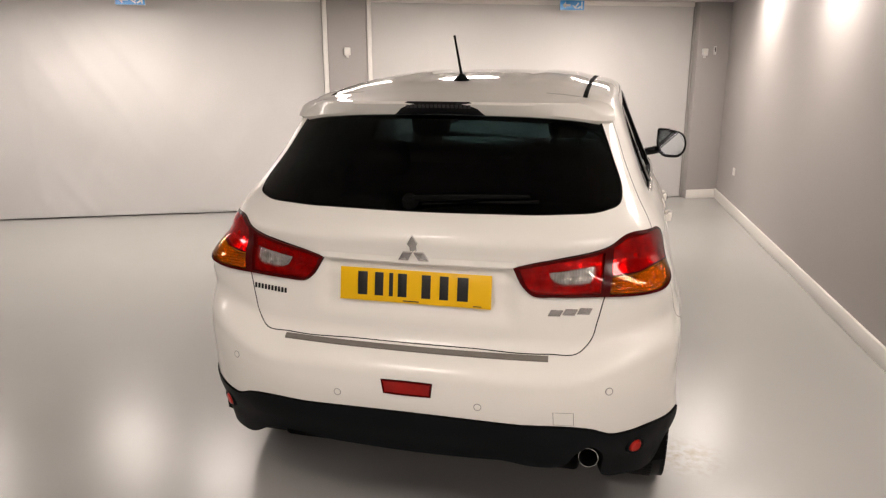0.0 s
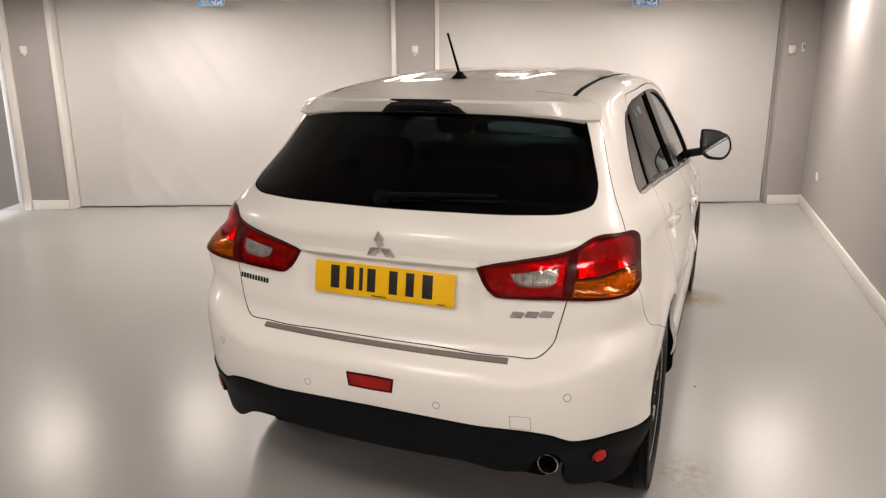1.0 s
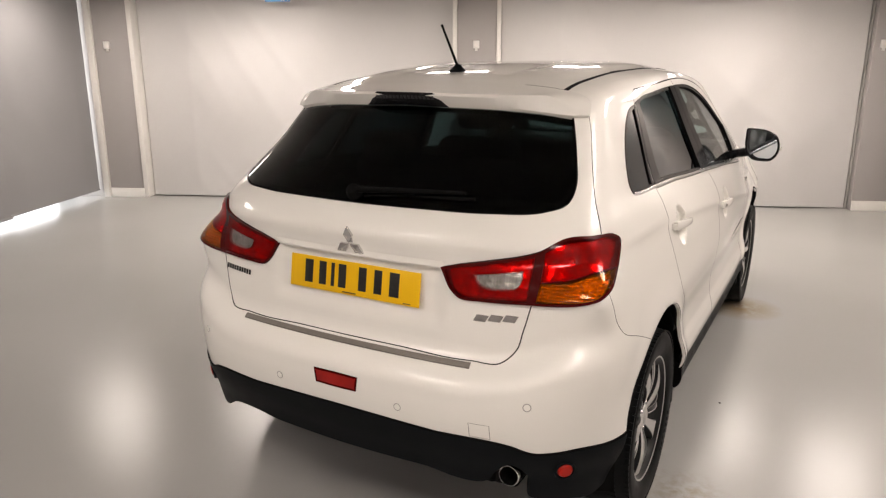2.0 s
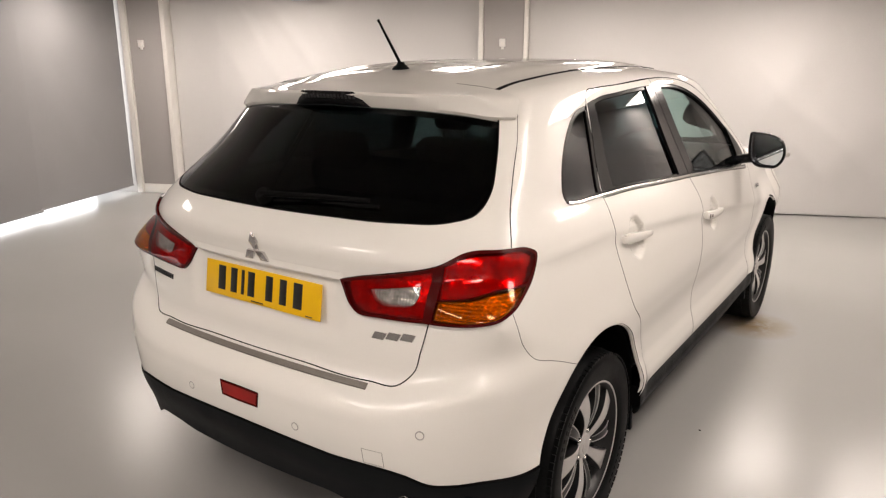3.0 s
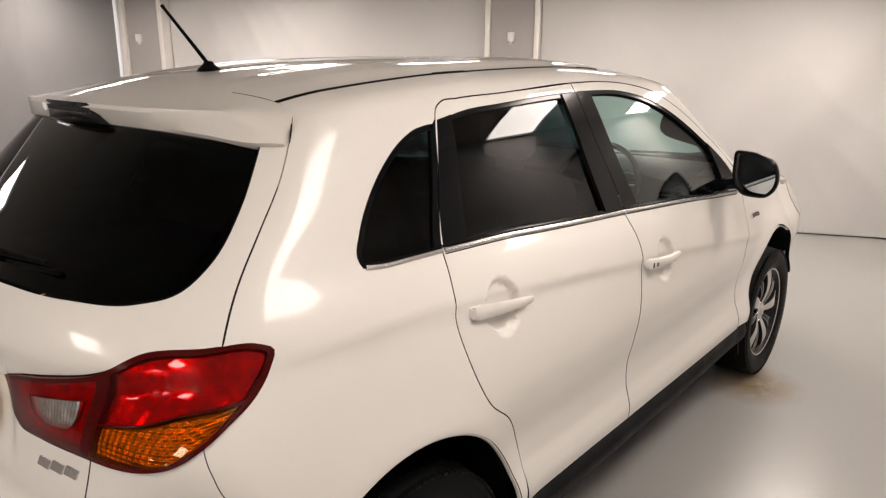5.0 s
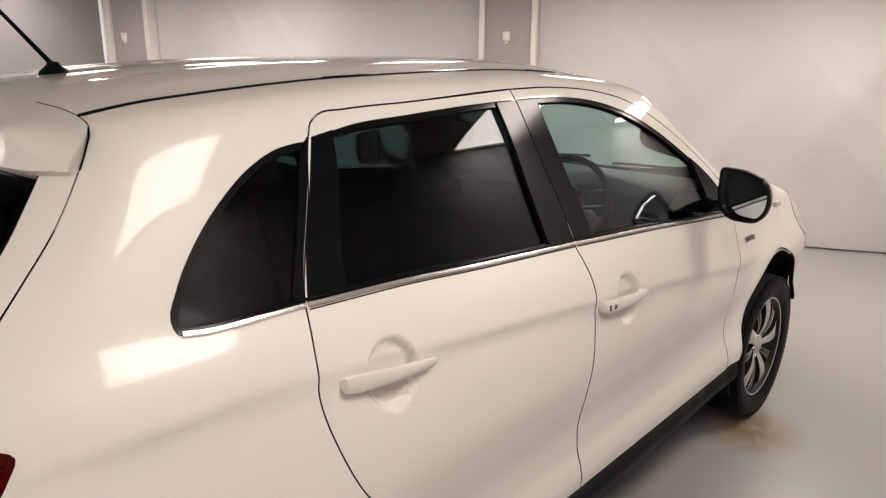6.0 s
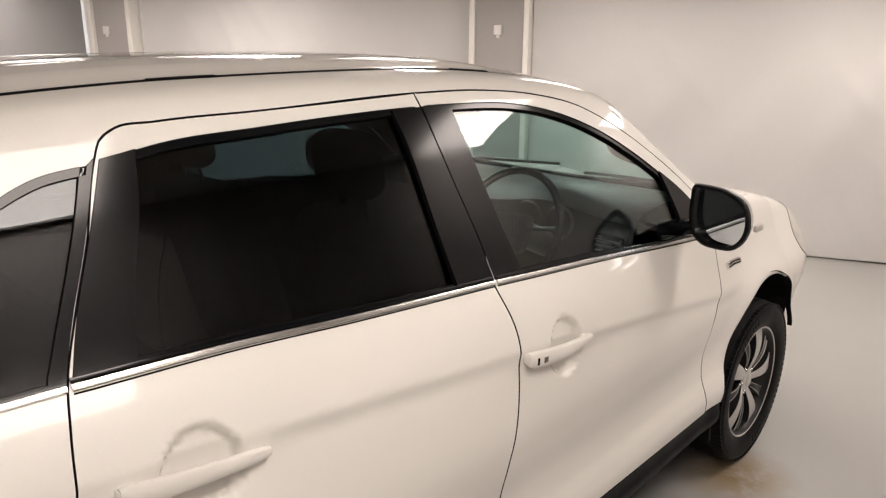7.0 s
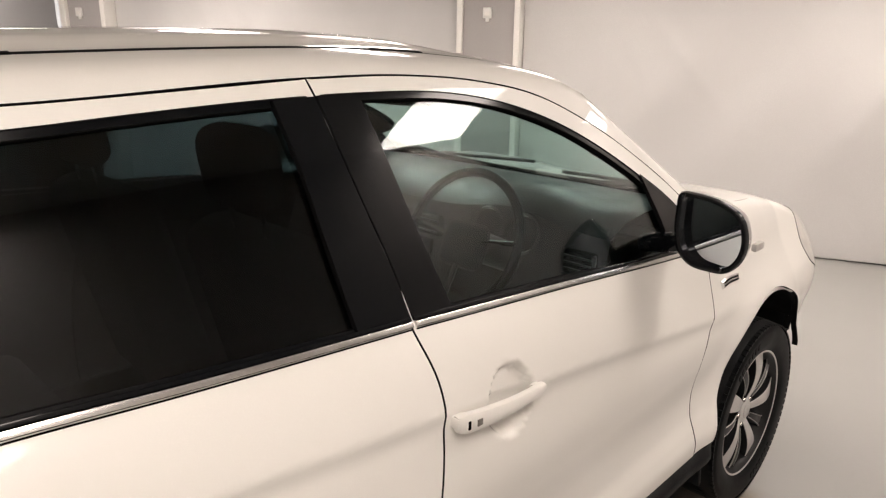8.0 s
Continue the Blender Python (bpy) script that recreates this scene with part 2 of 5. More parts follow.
# ---- the room ----
LEAN_WALL = 23.8  # degrees by which the far wall is skewed to the car
FAR = Vector((-2.33, 5.53, 0))
ALONG = Vector((math.cos(radians(LEAN_WALL)), math.sin(radians(LEAN_WALL)), 0))
INTO = Vector((ALONG.y, -ALONG.x, 0))  # from the far wall into the room
CORNER_R = Vector((1.87, 7.43, 0))
CORNER_L = FAR - 4.62 * ALONG
RIGHT_DIR = Vector((0.0489, -1, 0)).normalized()
END_R = CORNER_R + RIGHT_DIR * 14.0
END_L = CORNER_L + INTO * 9.6


def on_far(s, out, z):
    return FAR + ALONG * s + INTO * out + Vector((0, 0, z))


def far_pose(s, out, z):
    """A pose with x along the far wall and -y into the room."""
    return Matrix.Translation(on_far(s, out, z)) @ pose(0, 0, 0, 0, 0, LEAN_WALL)


def wall_between(name, a, b, z0, z1, thick, mat, label):
    """A wall from a to b, its thickness laid to the left of the way."""
    way = (b - a).normalized()
    out = Vector((-way.y, way.x, 0))
    bm = bmesh.new()
    low = [bm.verts.new(p + Vector((0, 0, z0))) for p in (a, b, b + out * thick, a + out * thick)]
    high = [bm.verts.new(p + Vector((0, 0, z1))) for p in (a, b, b + out * thick, a + out * thick)]
    bm.faces.new(low[::-1]), bm.faces.new(high)
    for k in range(4):
        bm.faces.new((low[k], low[(k + 1) % 4], high[(k + 1) % 4], high[k]))
    bmesh.ops.recalc_face_normals(bm, faces=bm.faces)
    return part(name, bm, mat, None, label, False, "structure", "wall")


def flat(points, z, thick):
    bm = bmesh.new()
    a = [bm.verts.new((p[0], p[1], z)) for p in points]
    b = [bm.verts.new((p[0], p[1], z + thick)) for p in points]
    bm.faces.new(a[::-1]), bm.faces.new(b)
    for k in range(len(a)):
        bm.faces.new((a[k], a[(k + 1) % len(a)], b[(k + 1) % len(a)], b[k]))
    bmesh.ops.recalc_face_normals(bm, faces=bm.faces)
    return bm


part("floor", flat([(-11, 9.5), (-11, -8), (5, -8), (5, 9.5)], -0.2, 0.2), FLOOR, None, "pale grey glossy epoxy floor with brown scuffs", False, "structure", "floor")
part("ceiling", flat([(-11, 9.5), (-11, -8), (5, -8), (5, 9.5)], CEILING, 0.15), CEILING_PAINT, None, "plain off-white ceiling with square light panels", False, "structure", "ceiling")
RECESS = 0.16  # the far wall stands back behind its piers, and the cloths hang in the recesses
wall_between("wall_far", CORNER_R + ALONG * 0.34 - INTO * RECESS, CORNER_L - ALONG * 0.34 - INTO * RECESS, 0, CEILING, -0.2, GREY_WALL, "grey painted far wall behind white cloth backdrops")
for s0, s1 in ((-4.95, -4.052), (-0.23, 0.203), (4.178, 4.95)):
    bm = box((s1 - s0, RECESS - 0.002, CEILING - 0.001), (0, 0, 0), 0.003)
    bmesh.ops.transform(bm, matrix=Matrix.Translation(FAR + ALONG * (s0 + s1) / 2 - INTO * RECESS / 2 + Vector((0, 0, CEILING / 2))) @ pose(0, 0, 0, 0, 0, LEAN_WALL), verts=bm.verts)
    part("pier", bm, GREY_WALL, None, "plain grey painted pier of the far wall", True, "structure", "wall")
wall_between("wall_right", END_R, CORNER_R, 0, CEILING, -0.2, GREY_WALL, "plain grey painted side wall with a white skirting")
wall_between("wall_back", END_L, END_R, 0, CEILING, -0.2, GREY_WALL, "plain grey painted wall closing the room")
# the left side is a wide opening hung with grey blinds, and a lintel over it
wall_between("wall_left", CORNER_L + INTO * 6.2, END_L, 0, CEILING, -0.2, GREY_WALL, "plain grey painted wall beside the blinds")


def backdrop_cloth(name, s0, s1, z0, z1, out, mat, label, seed, fold=0.012, left=False):
    """A hung cloth with slack diagonal folds, a hem bar below and a thickness."""
    cols, rows = 150, 70
    bm = bmesh.new()
    sheets = []
    for back in (0, 1):
        grid = []
        for j in range(rows + 1):
            row = []
            for i in range(cols + 1):
                s, z = s0 + (s1 - s0) * i / cols, z0 + (z1 - z0) * j / rows
                edge = min(1, 6 * min(i, cols - i) / cols) * (0.35 + 0.65 * math.sin(math.pi * min(1, (j + 4) / (rows + 4))))
                d = fold * edge * (1.0 + 1.5 * noise.noise((s * 0.7 + seed, z * 0.8 + s * 0.5, seed)) + 0.8 * noise.noise((s * 2.2 - z * 1.4, z * 0.7, seed + 5)))
                slack = noise.noise(((s + 0.75 * z) * 1.9 + seed, (s - z) * 0.25, seed + 9))
                d = max(d, 0.0) + 0.22 * fold * edge * max(0.0, 1 - 4 * abs(slack)) * max(0.0, 0.4 + noise.noise((s * 0.8, z * 0.9, seed + 3)) * 2)
                if left:
                    p = CORNER_L + INTO * s + ALONG * (out + d - 0.004 * back) + Vector((0, 0, z))
                else:
                    p = on_far(s, out + d - 0.004 * back, z)
                row.append(bm.verts.new(p))
            grid.append(row)
        sheets.append(grid)
    for back, grid in enumerate(sheets):
        for j in range(rows):
            for i in range(cols):
                f = (grid[j][i], grid[j][i + 1], grid[j + 1][i + 1], grid[j + 1][i])
                bm.faces.new(f if not back else f[::-1])
    for j in range(rows):
        for i in (0, cols):
            bm.faces.new((sheets[0][j][i], sheets[1][j][i], sheets[1][j + 1][i], sheets[0][j + 1][i]))
    for i in range(cols):
        for j in (0, rows):
            bm.faces.new((sheets[0][j][i], sheets[1][j][i], sheets[1][j][i + 1], sheets[0][j][i + 1]))
    bmesh.ops.recalc_face_normals(bm, faces=bm.faces)
    cloth = part(name, bm, mat, None, label, category="backdrop")
    a, b = (on_far(s0, out, z0), on_far(s1, out, z0)) if not left else (CORNER_L + INTO * s0 + ALONG * out + Vector((0, 0, z0)), CORNER_L + INTO * s1 + ALONG * out + Vector((0, 0, z0)))
    part("hem_bar", tube([a, b], 0.011, 8), mat, cloth)
    return cloth


# far wall: pillar, cloth, pillar, cloth, bare end
backdrop_cloth("cloth_backdrop", -3.990, -0.287, 0.02, 2.318, -0.125, SHEET, "slack white cloth backdrop hung on the far wall", 1.0, 0.055)
backdrop_cloth("cloth_backdrop", 0.256, 4.15, 0.016, 2.318, -0.115, SHEET, "taut white cloth backdrop hung beside the corner", 7.0, 0.055)
for s0, s1, back, out in ((-4.050, -3.995, -0.156, 0.022), (-4.555, -4.48, 0.001, 0.045), (-0.282, -0.232, -0.156, 0.022), (0.205, 0.252, -0.156, 0.022)):
    bm = box((s1 - s0, out - back, CEILING - 0.004), (0, 0, 0), 0.004)
    bmesh.ops.transform(bm, matrix=far_pose((s0 + s1) / 2, (out + back) / 2, CEILING / 2), verts=bm.verts)
    part("trim", bm, TRIM_WHITE, None, "white painted upright lining of a pier's edge", True, "structure", "trim")
bm = box((0.010, 0.05, CEILING - 0.004), (0, 0, 0), 0.002)
bmesh.ops.transform(bm, matrix=far_pose(4.163, -0.10, CEILING / 2), verts=bm.verts)
part("trim", bm, SENSOR_GREY, None, "thin grey upright edge strip beside the cloth", True, "structure", "trim")
for s0, s1 in ((-4.478, -4.052), (4.18, 4.60)):
    bm = box((s1 - s0, 0.022, 0.11), (0, 0, 0), 0.005)
    bmesh.ops.transform(bm, matrix=far_pose((s0 + s1) / 2, 0.011, 0.055), verts=bm.verts)
    part("baseboard", bm, TRIM_WHITE, None, "white painted skirting board", True, "structure", "baseboard")
mid = CORNER_R + RIGHT_DIR * 7.0 - Vector((0.011, 0, 0))
bm = box((0.022, 13.95, 0.115), (0, 0, 0), 0.005)
bmesh.ops.transform(bm, matrix=Matrix.Translation(mid + Vector((0, 0, 0.0575))) @ pose(0, 0, 0, 0, 0, math.degrees(math.atan2(0.0489, 1))), verts=bm.verts)
part("baseboard", bm, TRIM_WHITE, None, "long white painted skirting board on the side wall", True, "structure", "baseboard")
bm = box((3.892, 0.03, 0.05), (0, 0, 0), 0.006)
bmesh.ops.transform(bm, matrix=far_pose(2.202, -0.10, 2.342), verts=bm.verts)
part("trim", bm, TRIM_WHITE, None, "white head rail over the cloth backdrop", True, "structure", "trim")
bm = box((3.70, 0.03, 0.05), (0, 0, 0), 0.006)
bmesh.ops.transform(bm, matrix=far_pose(-2.141, -0.10, 2.342), verts=bm.verts)
part("trim", bm, TRIM_WHITE, None, "white head rail over the cloth backdrop", True, "structure", "trim")

# left: two grey blinds with daylight under them
backdrop_cloth("roller_blind", 0.03, 1.62, 0.09, CEILING - 0.02, 0.0, BLIND, "grey cloth roller blind with daylight under its hem", 3.0, 0.02, True)
backdrop_cloth("roller_blind", 1.60, 6.18, 0.07, CEILING - 0.02, 0.0, BLIND, "long grey cloth roller blind with daylight under it", 11.0, 0.03, True)
a, b = CORNER_L - ALONG * 0.9 - INTO * 0.3, CORNER_L - ALONG * 0.9 + INTO * 6.6
wall_between("backdrop", a, b, 0, CEILING, 0.1, DAYLIGHT, "bright daylight beyond the blinds")


def ceiling_light(at, turn):
    lamp = thing("ceiling_light", "lit square white ceiling light panel in a slim frame", "ceiling light", "ceiling lights")
    bm = bmesh.new()
    for x, y, w, d in ((0, 0.295, 0.61, 0.02), (0, -0.295, 0.61, 0.02), (0.295, 0, 0.02, 0.57), (-0.295, 0, 0.02, 0.57)):
        box((w, d, 0.02), (x, y, 0.0), 0.003, 1, bm=bm)
    part("frame", bm, WHITE_PLASTIC, lamp)
    part("diffuser", box((0.568, 0.568, 0.01), (0, 0, 0.002)), DIFFUSER, lamp, smooth=False)
    lamp.matrix_basis = pose(at[0], at[1], CEILING - 0.012, 0, 0, turn)
    return lamp


first = ceiling_light((1.63, 5.4), 2.8)
for x, y, turn in ((1.755, 3.43, 2.8), (1.86, 1.13, 2.8), (0.6, 5.65, 24.3), (1.84, -1.2, 2.8), (1.93, -3.5, 2.8), (1.95, -5.4, 2.8), (-0.85, 4.85, 24.3), (-1.7, 3.8, 24.3), (-3.0, 3.5, 24.3), (-4.2, 3.7, 24.3), (-5.42, 2.8, 24.3),
                   (-3.7, -0.3, 24.3), (-0.5, -1.7, 2.8), (0.3, -3.9, 2.8)):
    copy_thing(first, pose(x, y, CEILING - 0.012, 0, 0, turn))


def exit_sign(s):
    sign = thing("exit_sign", "blue and white hanging exit sign with an arrow", "sign", "exit signs")
    part("body", box((0.29, 0.03, 0.108), (0, 0, 0.054), 0.004), WHITE_PLASTIC, sign)
    part("face", box((0.285, 0.004, 0.104), (0, -0.0165, 0.054)), BLUE, sign, "blue printed sign face", False)
    bm = bmesh.new()
    vs = [bm.verts.new((x, -0.0205, z)) for x, z in ((-0.115, 0.054), (-0.075, 0.092), (-0.075, 0.066), (-0.02, 0.066), (-0.02, 0.042), (-0.075, 0.042), (-0.075, 0.016))]
    bm.faces.new(vs)
    bmesh.ops.solidify(bm, geom=bm.faces[:], thickness=0.002)
    part("arrow", bm, WHITE_PLASTIC, sign, "white printed arrow", False)
    bm = box((0.012, 0.003, 0.08), (0.115, -0.0195, 0.054))
    for x, z, w, h, turn in ((0.03, 0.035, 0.055, 0.014, 35), (0.06, 0.06, 0.05, 0.016, -50), (0.085, 0.03, 0.045, 0.014, -30)):
        box((w, 0.003, h), (x, -0.0195, z), turn=(0, turn, 0), bm=bm)
    part("printed_bars", bm, WHITE_PLASTIC, sign, "white printed bars", False)
    for x in (-0.1, 0.1):
        part("hanger", tube([(x, 0, 0.107), (x, 0, CEILING - 2.243)], 0.004, 8), CHROME, sign)
    sign.matrix_basis = far_pose(s, 0.12, 2.243)
    return sign


exit_sign(-2.213)
exit_sign(2.52)


def detector(s, z, wide=0.07, tall=0.085):
    it = thing("alarm_sensor", "small white wall-mounted sensor box", "sensor", "wall sensors")
    part("body", box((wide, 0.035, tall), (0, -0.0175, 0), 0.008, 3), WHITE_PLASTIC, it)
    part("window", box((wide * 0.6, 0.006, tall * 0.4), (0, -0.036, -0.008), 0.002), TRIM_WHITE, it)
    part("bracket", box((0.03, 0.02, 0.03), (0, -0.01, -tall / 2 - 0.012), 0.003), WHITE_PLASTIC, it)
    it.matrix_basis = far_pose(s, 0, z)
    return it


detector(-4.325, 1.79), detector(-0.02, 1.79), detector(4.27, 1.79)
it = thing("door_contact", "slim white and grey wall switch", "switch")
part("body", box((0.03, 0.025, 0.10), (0, -0.0125, 0), 0.005), WHITE_PLASTIC, it)
part("slot", box((0.012, 0.004, 0.05), (0, -0.026, 0.01), 0.001), TRIM_DARK, it)
it.matrix_basis = far_pose(4.40, 0, 1.81)
it = thing("wall_socket", "small white wall socket low on the grey wall", "socket")
part("plate", box((0.012, 0.085, 0.085), (-0.006, 0, 0), 0.004), WHITE_PLASTIC, it)
part("rocker", box((0.006, 0.03, 0.03), (-0.014, 0, 0.01), 0.002), TRIM_WHITE, it)
it.matrix_basis = Matrix.Translation(CORNER_R + RIGHT_DIR * 1.05 + Vector((0, 0, 0.47))) @ pose(0, 0, 0, 0, 0, 2.8)


# ---- the car's skin: one smooth solid from which every panel is cut ----
def glide(t, pairs):
    """A smooth curve through (t, value) pairs."""
    xs, ys = np.array([p[0] for p in pairs], float), np.array([p[1] for p in pairs], float)
    t = np.asarray(t, float)
    d = np.diff(ys) / np.diff(xs)
    m = np.empty(len(xs))
    m[0], m[-1] = d[0], d[-1]
    for i in range(1, len(xs) - 1):
        m[i] = 0 if d[i - 1] * d[i] <= 0 else 2 * d[i - 1] * d[i] / (d[i - 1] + d[i])
    i = np.clip(np.searchsorted(xs, t) - 1, 0, len(xs) - 2)
    h = xs[i + 1] - xs[i]
    u = (t - xs[i]) / h
    c = np.clip(u, 0, 1)
    v = (2 * c**3 - 3 * c**2 + 1) * ys[i] + (c**3 - 2 * c**2 + c) * h * m[i] + (3 * c**2 - 2 * c**3) * ys[i + 1] + (c**3 - c**2) * h * m[i + 1]
    return v + np.where(u < 0, u * h * m[0], 0) + np.where(u > 1, (u - 1) * h * m[-1], 0)


def ease(a, b, t):
    u = np.clip((t - a) / (b - a), 0, 1)
    return u * u * (3 - 2 * u)


SECTION = [(0.15, 0.80), (0.28, 0.842), (0.36, 0.872), (0.41, 0.888), (0.45, 0.893), (0.485, 0.888), (0.54, 0.875), (0.60, 0.872), (0.70, 0.885), (0.78, 0.892), (0.9, 0.877), (1.0, 0.852), (1.118, 0.803), (1.31, 0.714), (1.5, 0.632), (1.7, 0.54)]
REAR = [(0.2, -0.05), (0.5, -0.045), (0.7, -0.033), (0.80, -0.026), (0.95, -0.010), (1.02, -0.013), (1.07, -0.022), (1.12, 0.002), (1.2, 0.075), (1.46, 0.345), (1.7, 0.60)]
SHELF = [(0.1, 0.115), (0.35, 0.045), (0.5, 0.012), (0.6, 0.0), (2.0, 0.0)]
CROWN = [(-0.1, 1.385), (0.1, 1.438), (0.318, 1.490), (0.5, 1.534), (0.708, 1.569), (1.2, 1.603), (1.7, 1.612), (2.1, 1.596), (2.5, 1.551)]
BONNET = [(2.9, 1.105), (3.2, 1.10), (3.45, 1.08), (3.7, 1.03), (3.92, 0.955), (4.1, 0.87)]
CREASE = [(0.000, 1.065), (0.790, 1.053), (1.232, 1.019), (1.720, 0.974), (2.111, 0.933), (2.628, 0.864), (2.982, 0.816), (3.482, 0.766)]
SHOULDER = [(0.0, 1.150), (0.8, 1.145), (1.3, 1.122), (1.7, 1.098), (2.2, 1.065), (2.8, 1.01)]
HUBS = ((0.629, 0.337), (3.304, 0.337))
ARCHES = ((0.600, 0.366, 0.414), (3.338, 0.355, 0.424))


def flank(y, z):
    s = glide(z, SECTION)
    back, ahead = np.clip(1.7 - y, 0, 9) ** 2, np.clip(y - 2.0, 0, 1.6) ** 2
    s = s - back * (0.003 + 0.018 * ease(0.6, 1.1, z)) - ahead * (0.012 + 0.028 * ease(0.7, 0.95, z)) - 0.012 * ease(1.9, 2.9, y) * ease(0.35, 0.6, z) * (1 - ease(1.0, 1.15, z))
    s = s - 0.25 * np.clip(y - 3.45, 0, 0.6) ** 2 * (1 - ease(0.45, 0.68, z))
    h = z - glide(y, CREASE)
    s = s + 0.0125 * np.exp(-((h / np.where(h > 0, 0.10, 0.026)) ** 2)) * ease(0.1, 0.5, y) * (1 - ease(2.85, 3.2, y))
    # a rounded shoulder under the side windows
    d = z - glide(y, SHOULDER)
    s = s - 0.0062 * np.tanh(d / 0.028) * np.exp(-((d / 0.11) ** 2)) * ease(0.12, 0.35, y) * (1 - 0.45 * ease(0.9, 1.5, y)) * (1 - ease(2.6, 3.0, y))
    for cy, cz, r in ARCHES:
        s = s + 0.010 * np.exp(-(((np.hypot(y - cy, z - cz) - r - 0.01) / 0.055) ** 2)) * ease(0.2, 0.45, z)
    return s


def soft_step(a, b, t):
    u = np.clip((t - a) / (b - a), 0, 1)
    return u**3 * (10 - 15 * u + 6 * u * u)


def tail(x, z):
    rise = 0.10 * soft_step(0.42, 0.92, x)  # the bumper's shoulder climbs towards the corners
    low = 1 - soft_step(0.63, 0.86, z - rise)
    return glide(z, REAR) + glide(z - rise, SHELF) - 0.083 * (1 - soft_step(0.628, 0.775, z - rise)) + (0.10 + 0.04 * ease(1.03, 1.15, z) - 0.02 * low + 0.2 * ease(1.1, 1.35, z)) * x**2 + 0.36 * ease(0.92, 1.06, z) * np.minimum(x, 0.8) ** 4 + 0.34 * low * x**6 + 0.09 * (1 - ease(0.86, 1.0, z)) * x**6


def top(x, y):
    return glide(y, CROWN) - 0.12 * x**2 - 0.08 * x**4


def soft_max(a, b, k):
    return np.maximum(a, b) + k * np.log1p(np.exp(-np.abs(a - b) / k))


def skin(x, y, z, whole=True):
    """Below zero inside the car body. Without whole: the flanks and the roof alone."""
    x = np.abs(x)
    f = (x - flank(y, z)) * 0.93
    if whole:
        f = soft_max(f, (tail(x, z) - y) * 0.9, 0.035)
    f = soft_max(f, z - top(x, y), 0.012)
    screen = (y - 2.42 + 0.14 * x * x) * 0.55 + (z - 1.545) * 0.835
    bonnet = z - glide(y, BONNET) + 0.4 * np.clip(x - 0.55, 0, 1) ** 2 + 0.018 * (1 - ease(0.15, 0.45, x))
    f = soft_max(f, -soft_max(-screen, -bonnet, 0.012), 0.02)
    nose = y - 4.165 + 0.30 * x**2 * (0.6 + 0.6 * x * x) + 0.25 * np.clip(z - 0.55, 0, 1) ** 2 + 0.25 * np.clip(0.45 - z, 0, 1)
    return soft_max(f, nose * 0.9, 0.05)


# Charts lay the skin out flat: each turns a pair of numbers into a start inside the body and a way out.
def chart_side(a, b):
    return np.full_like(a, 0.35), a, b, np.ones_like(a), 0 * a, 0 * a


def chart_over(a, b):
    turn = np.clip((b - 1.2) / 0.35, 0, 1.6)
    return np.full_like(a, 0.35), a, np.minimum(b, 1.2), np.cos(turn), 0 * a, np.sin(turn)


def chart_wrap(a, b):
    s = np.abs(a)
    turn = np.clip((s - 0.4) / 0.5, 0, math.pi / 2)
    return np.sign(a + 1e-12) * np.minimum(s, 0.4), 0.7 + np.clip(s - 0.4 - math.pi / 4, 0, 9), b, np.sign(a + 1e-12) * np.sin(turn), -np.cos(turn), 0 * a


def chart_roof(a, b):
    return a, b, np.full_like(a, 0.8), 0 * a, 0 * a, np.ones_like(a)


def chart_nose(a, b):
    return a, np.full_like(a, 3.2), b, 0 * a, np.ones_like(a), 0 * a


def reach(chart, ab, whole=True):
    """Places on the skin, and their normals, for chart pairs."""
    ab = np.asarray(ab, float)
    ox, oy, oz, dx, dy, dz = chart(ab[:, 0], ab[:, 1])
    lo, hi = np.zeros(len(ab)), np.full(len(ab), 1.5)
    for _ in range(32):
        t = (lo + hi) / 2
        inside = skin(ox + t * dx, oy + t * dy, oz + t * dz, whole) < 0
        lo, hi = np.where(inside, t, lo), np.where(inside, hi, t)
    p = np.stack([ox + lo * dx, oy + lo * dy, oz + lo * dz], 1)
    return p, normals(p, whole)


def normals(p, whole=True):
    e = 2e-3
    g = np.stack([skin(*(p + d).T, whole) - skin(*(p - d).T, whole) for d in np.eye(3) * e], 1)
    return g / np.linalg.norm(g, axis=1, keepdims=True)


def wrap_of(x, y):
    """Chart pair's first number, for chart_wrap, of a place seen from above."""
    if y >= 0.7 and x > 0.4:
        return 0.4 + math.pi / 4 + y - 0.7
    return x if x <= 0.4 else 0.4 + 0.5 * math.atan2(x - 0.4, 0.7 - y)


def over_of(y, z):
    """Chart pair for chart_over of a point on the flank, given y and z."""
    (p,), _ = reach(chart_side, [(y, z)])
    return y, (z if z <= 1.2 else 1.2 + 0.35 * math.atan2(z - 1.2, p[0] - 0.35))


def over_at(x, y):
    """Chart pair for chart_over of a point on the roof, given x and y."""
    (p,), _ = reach(chart_roof, [(x, y)])
    return y, 1.2 + 0.35 * math.atan2(p[2] - 1.2, x - 0.35)


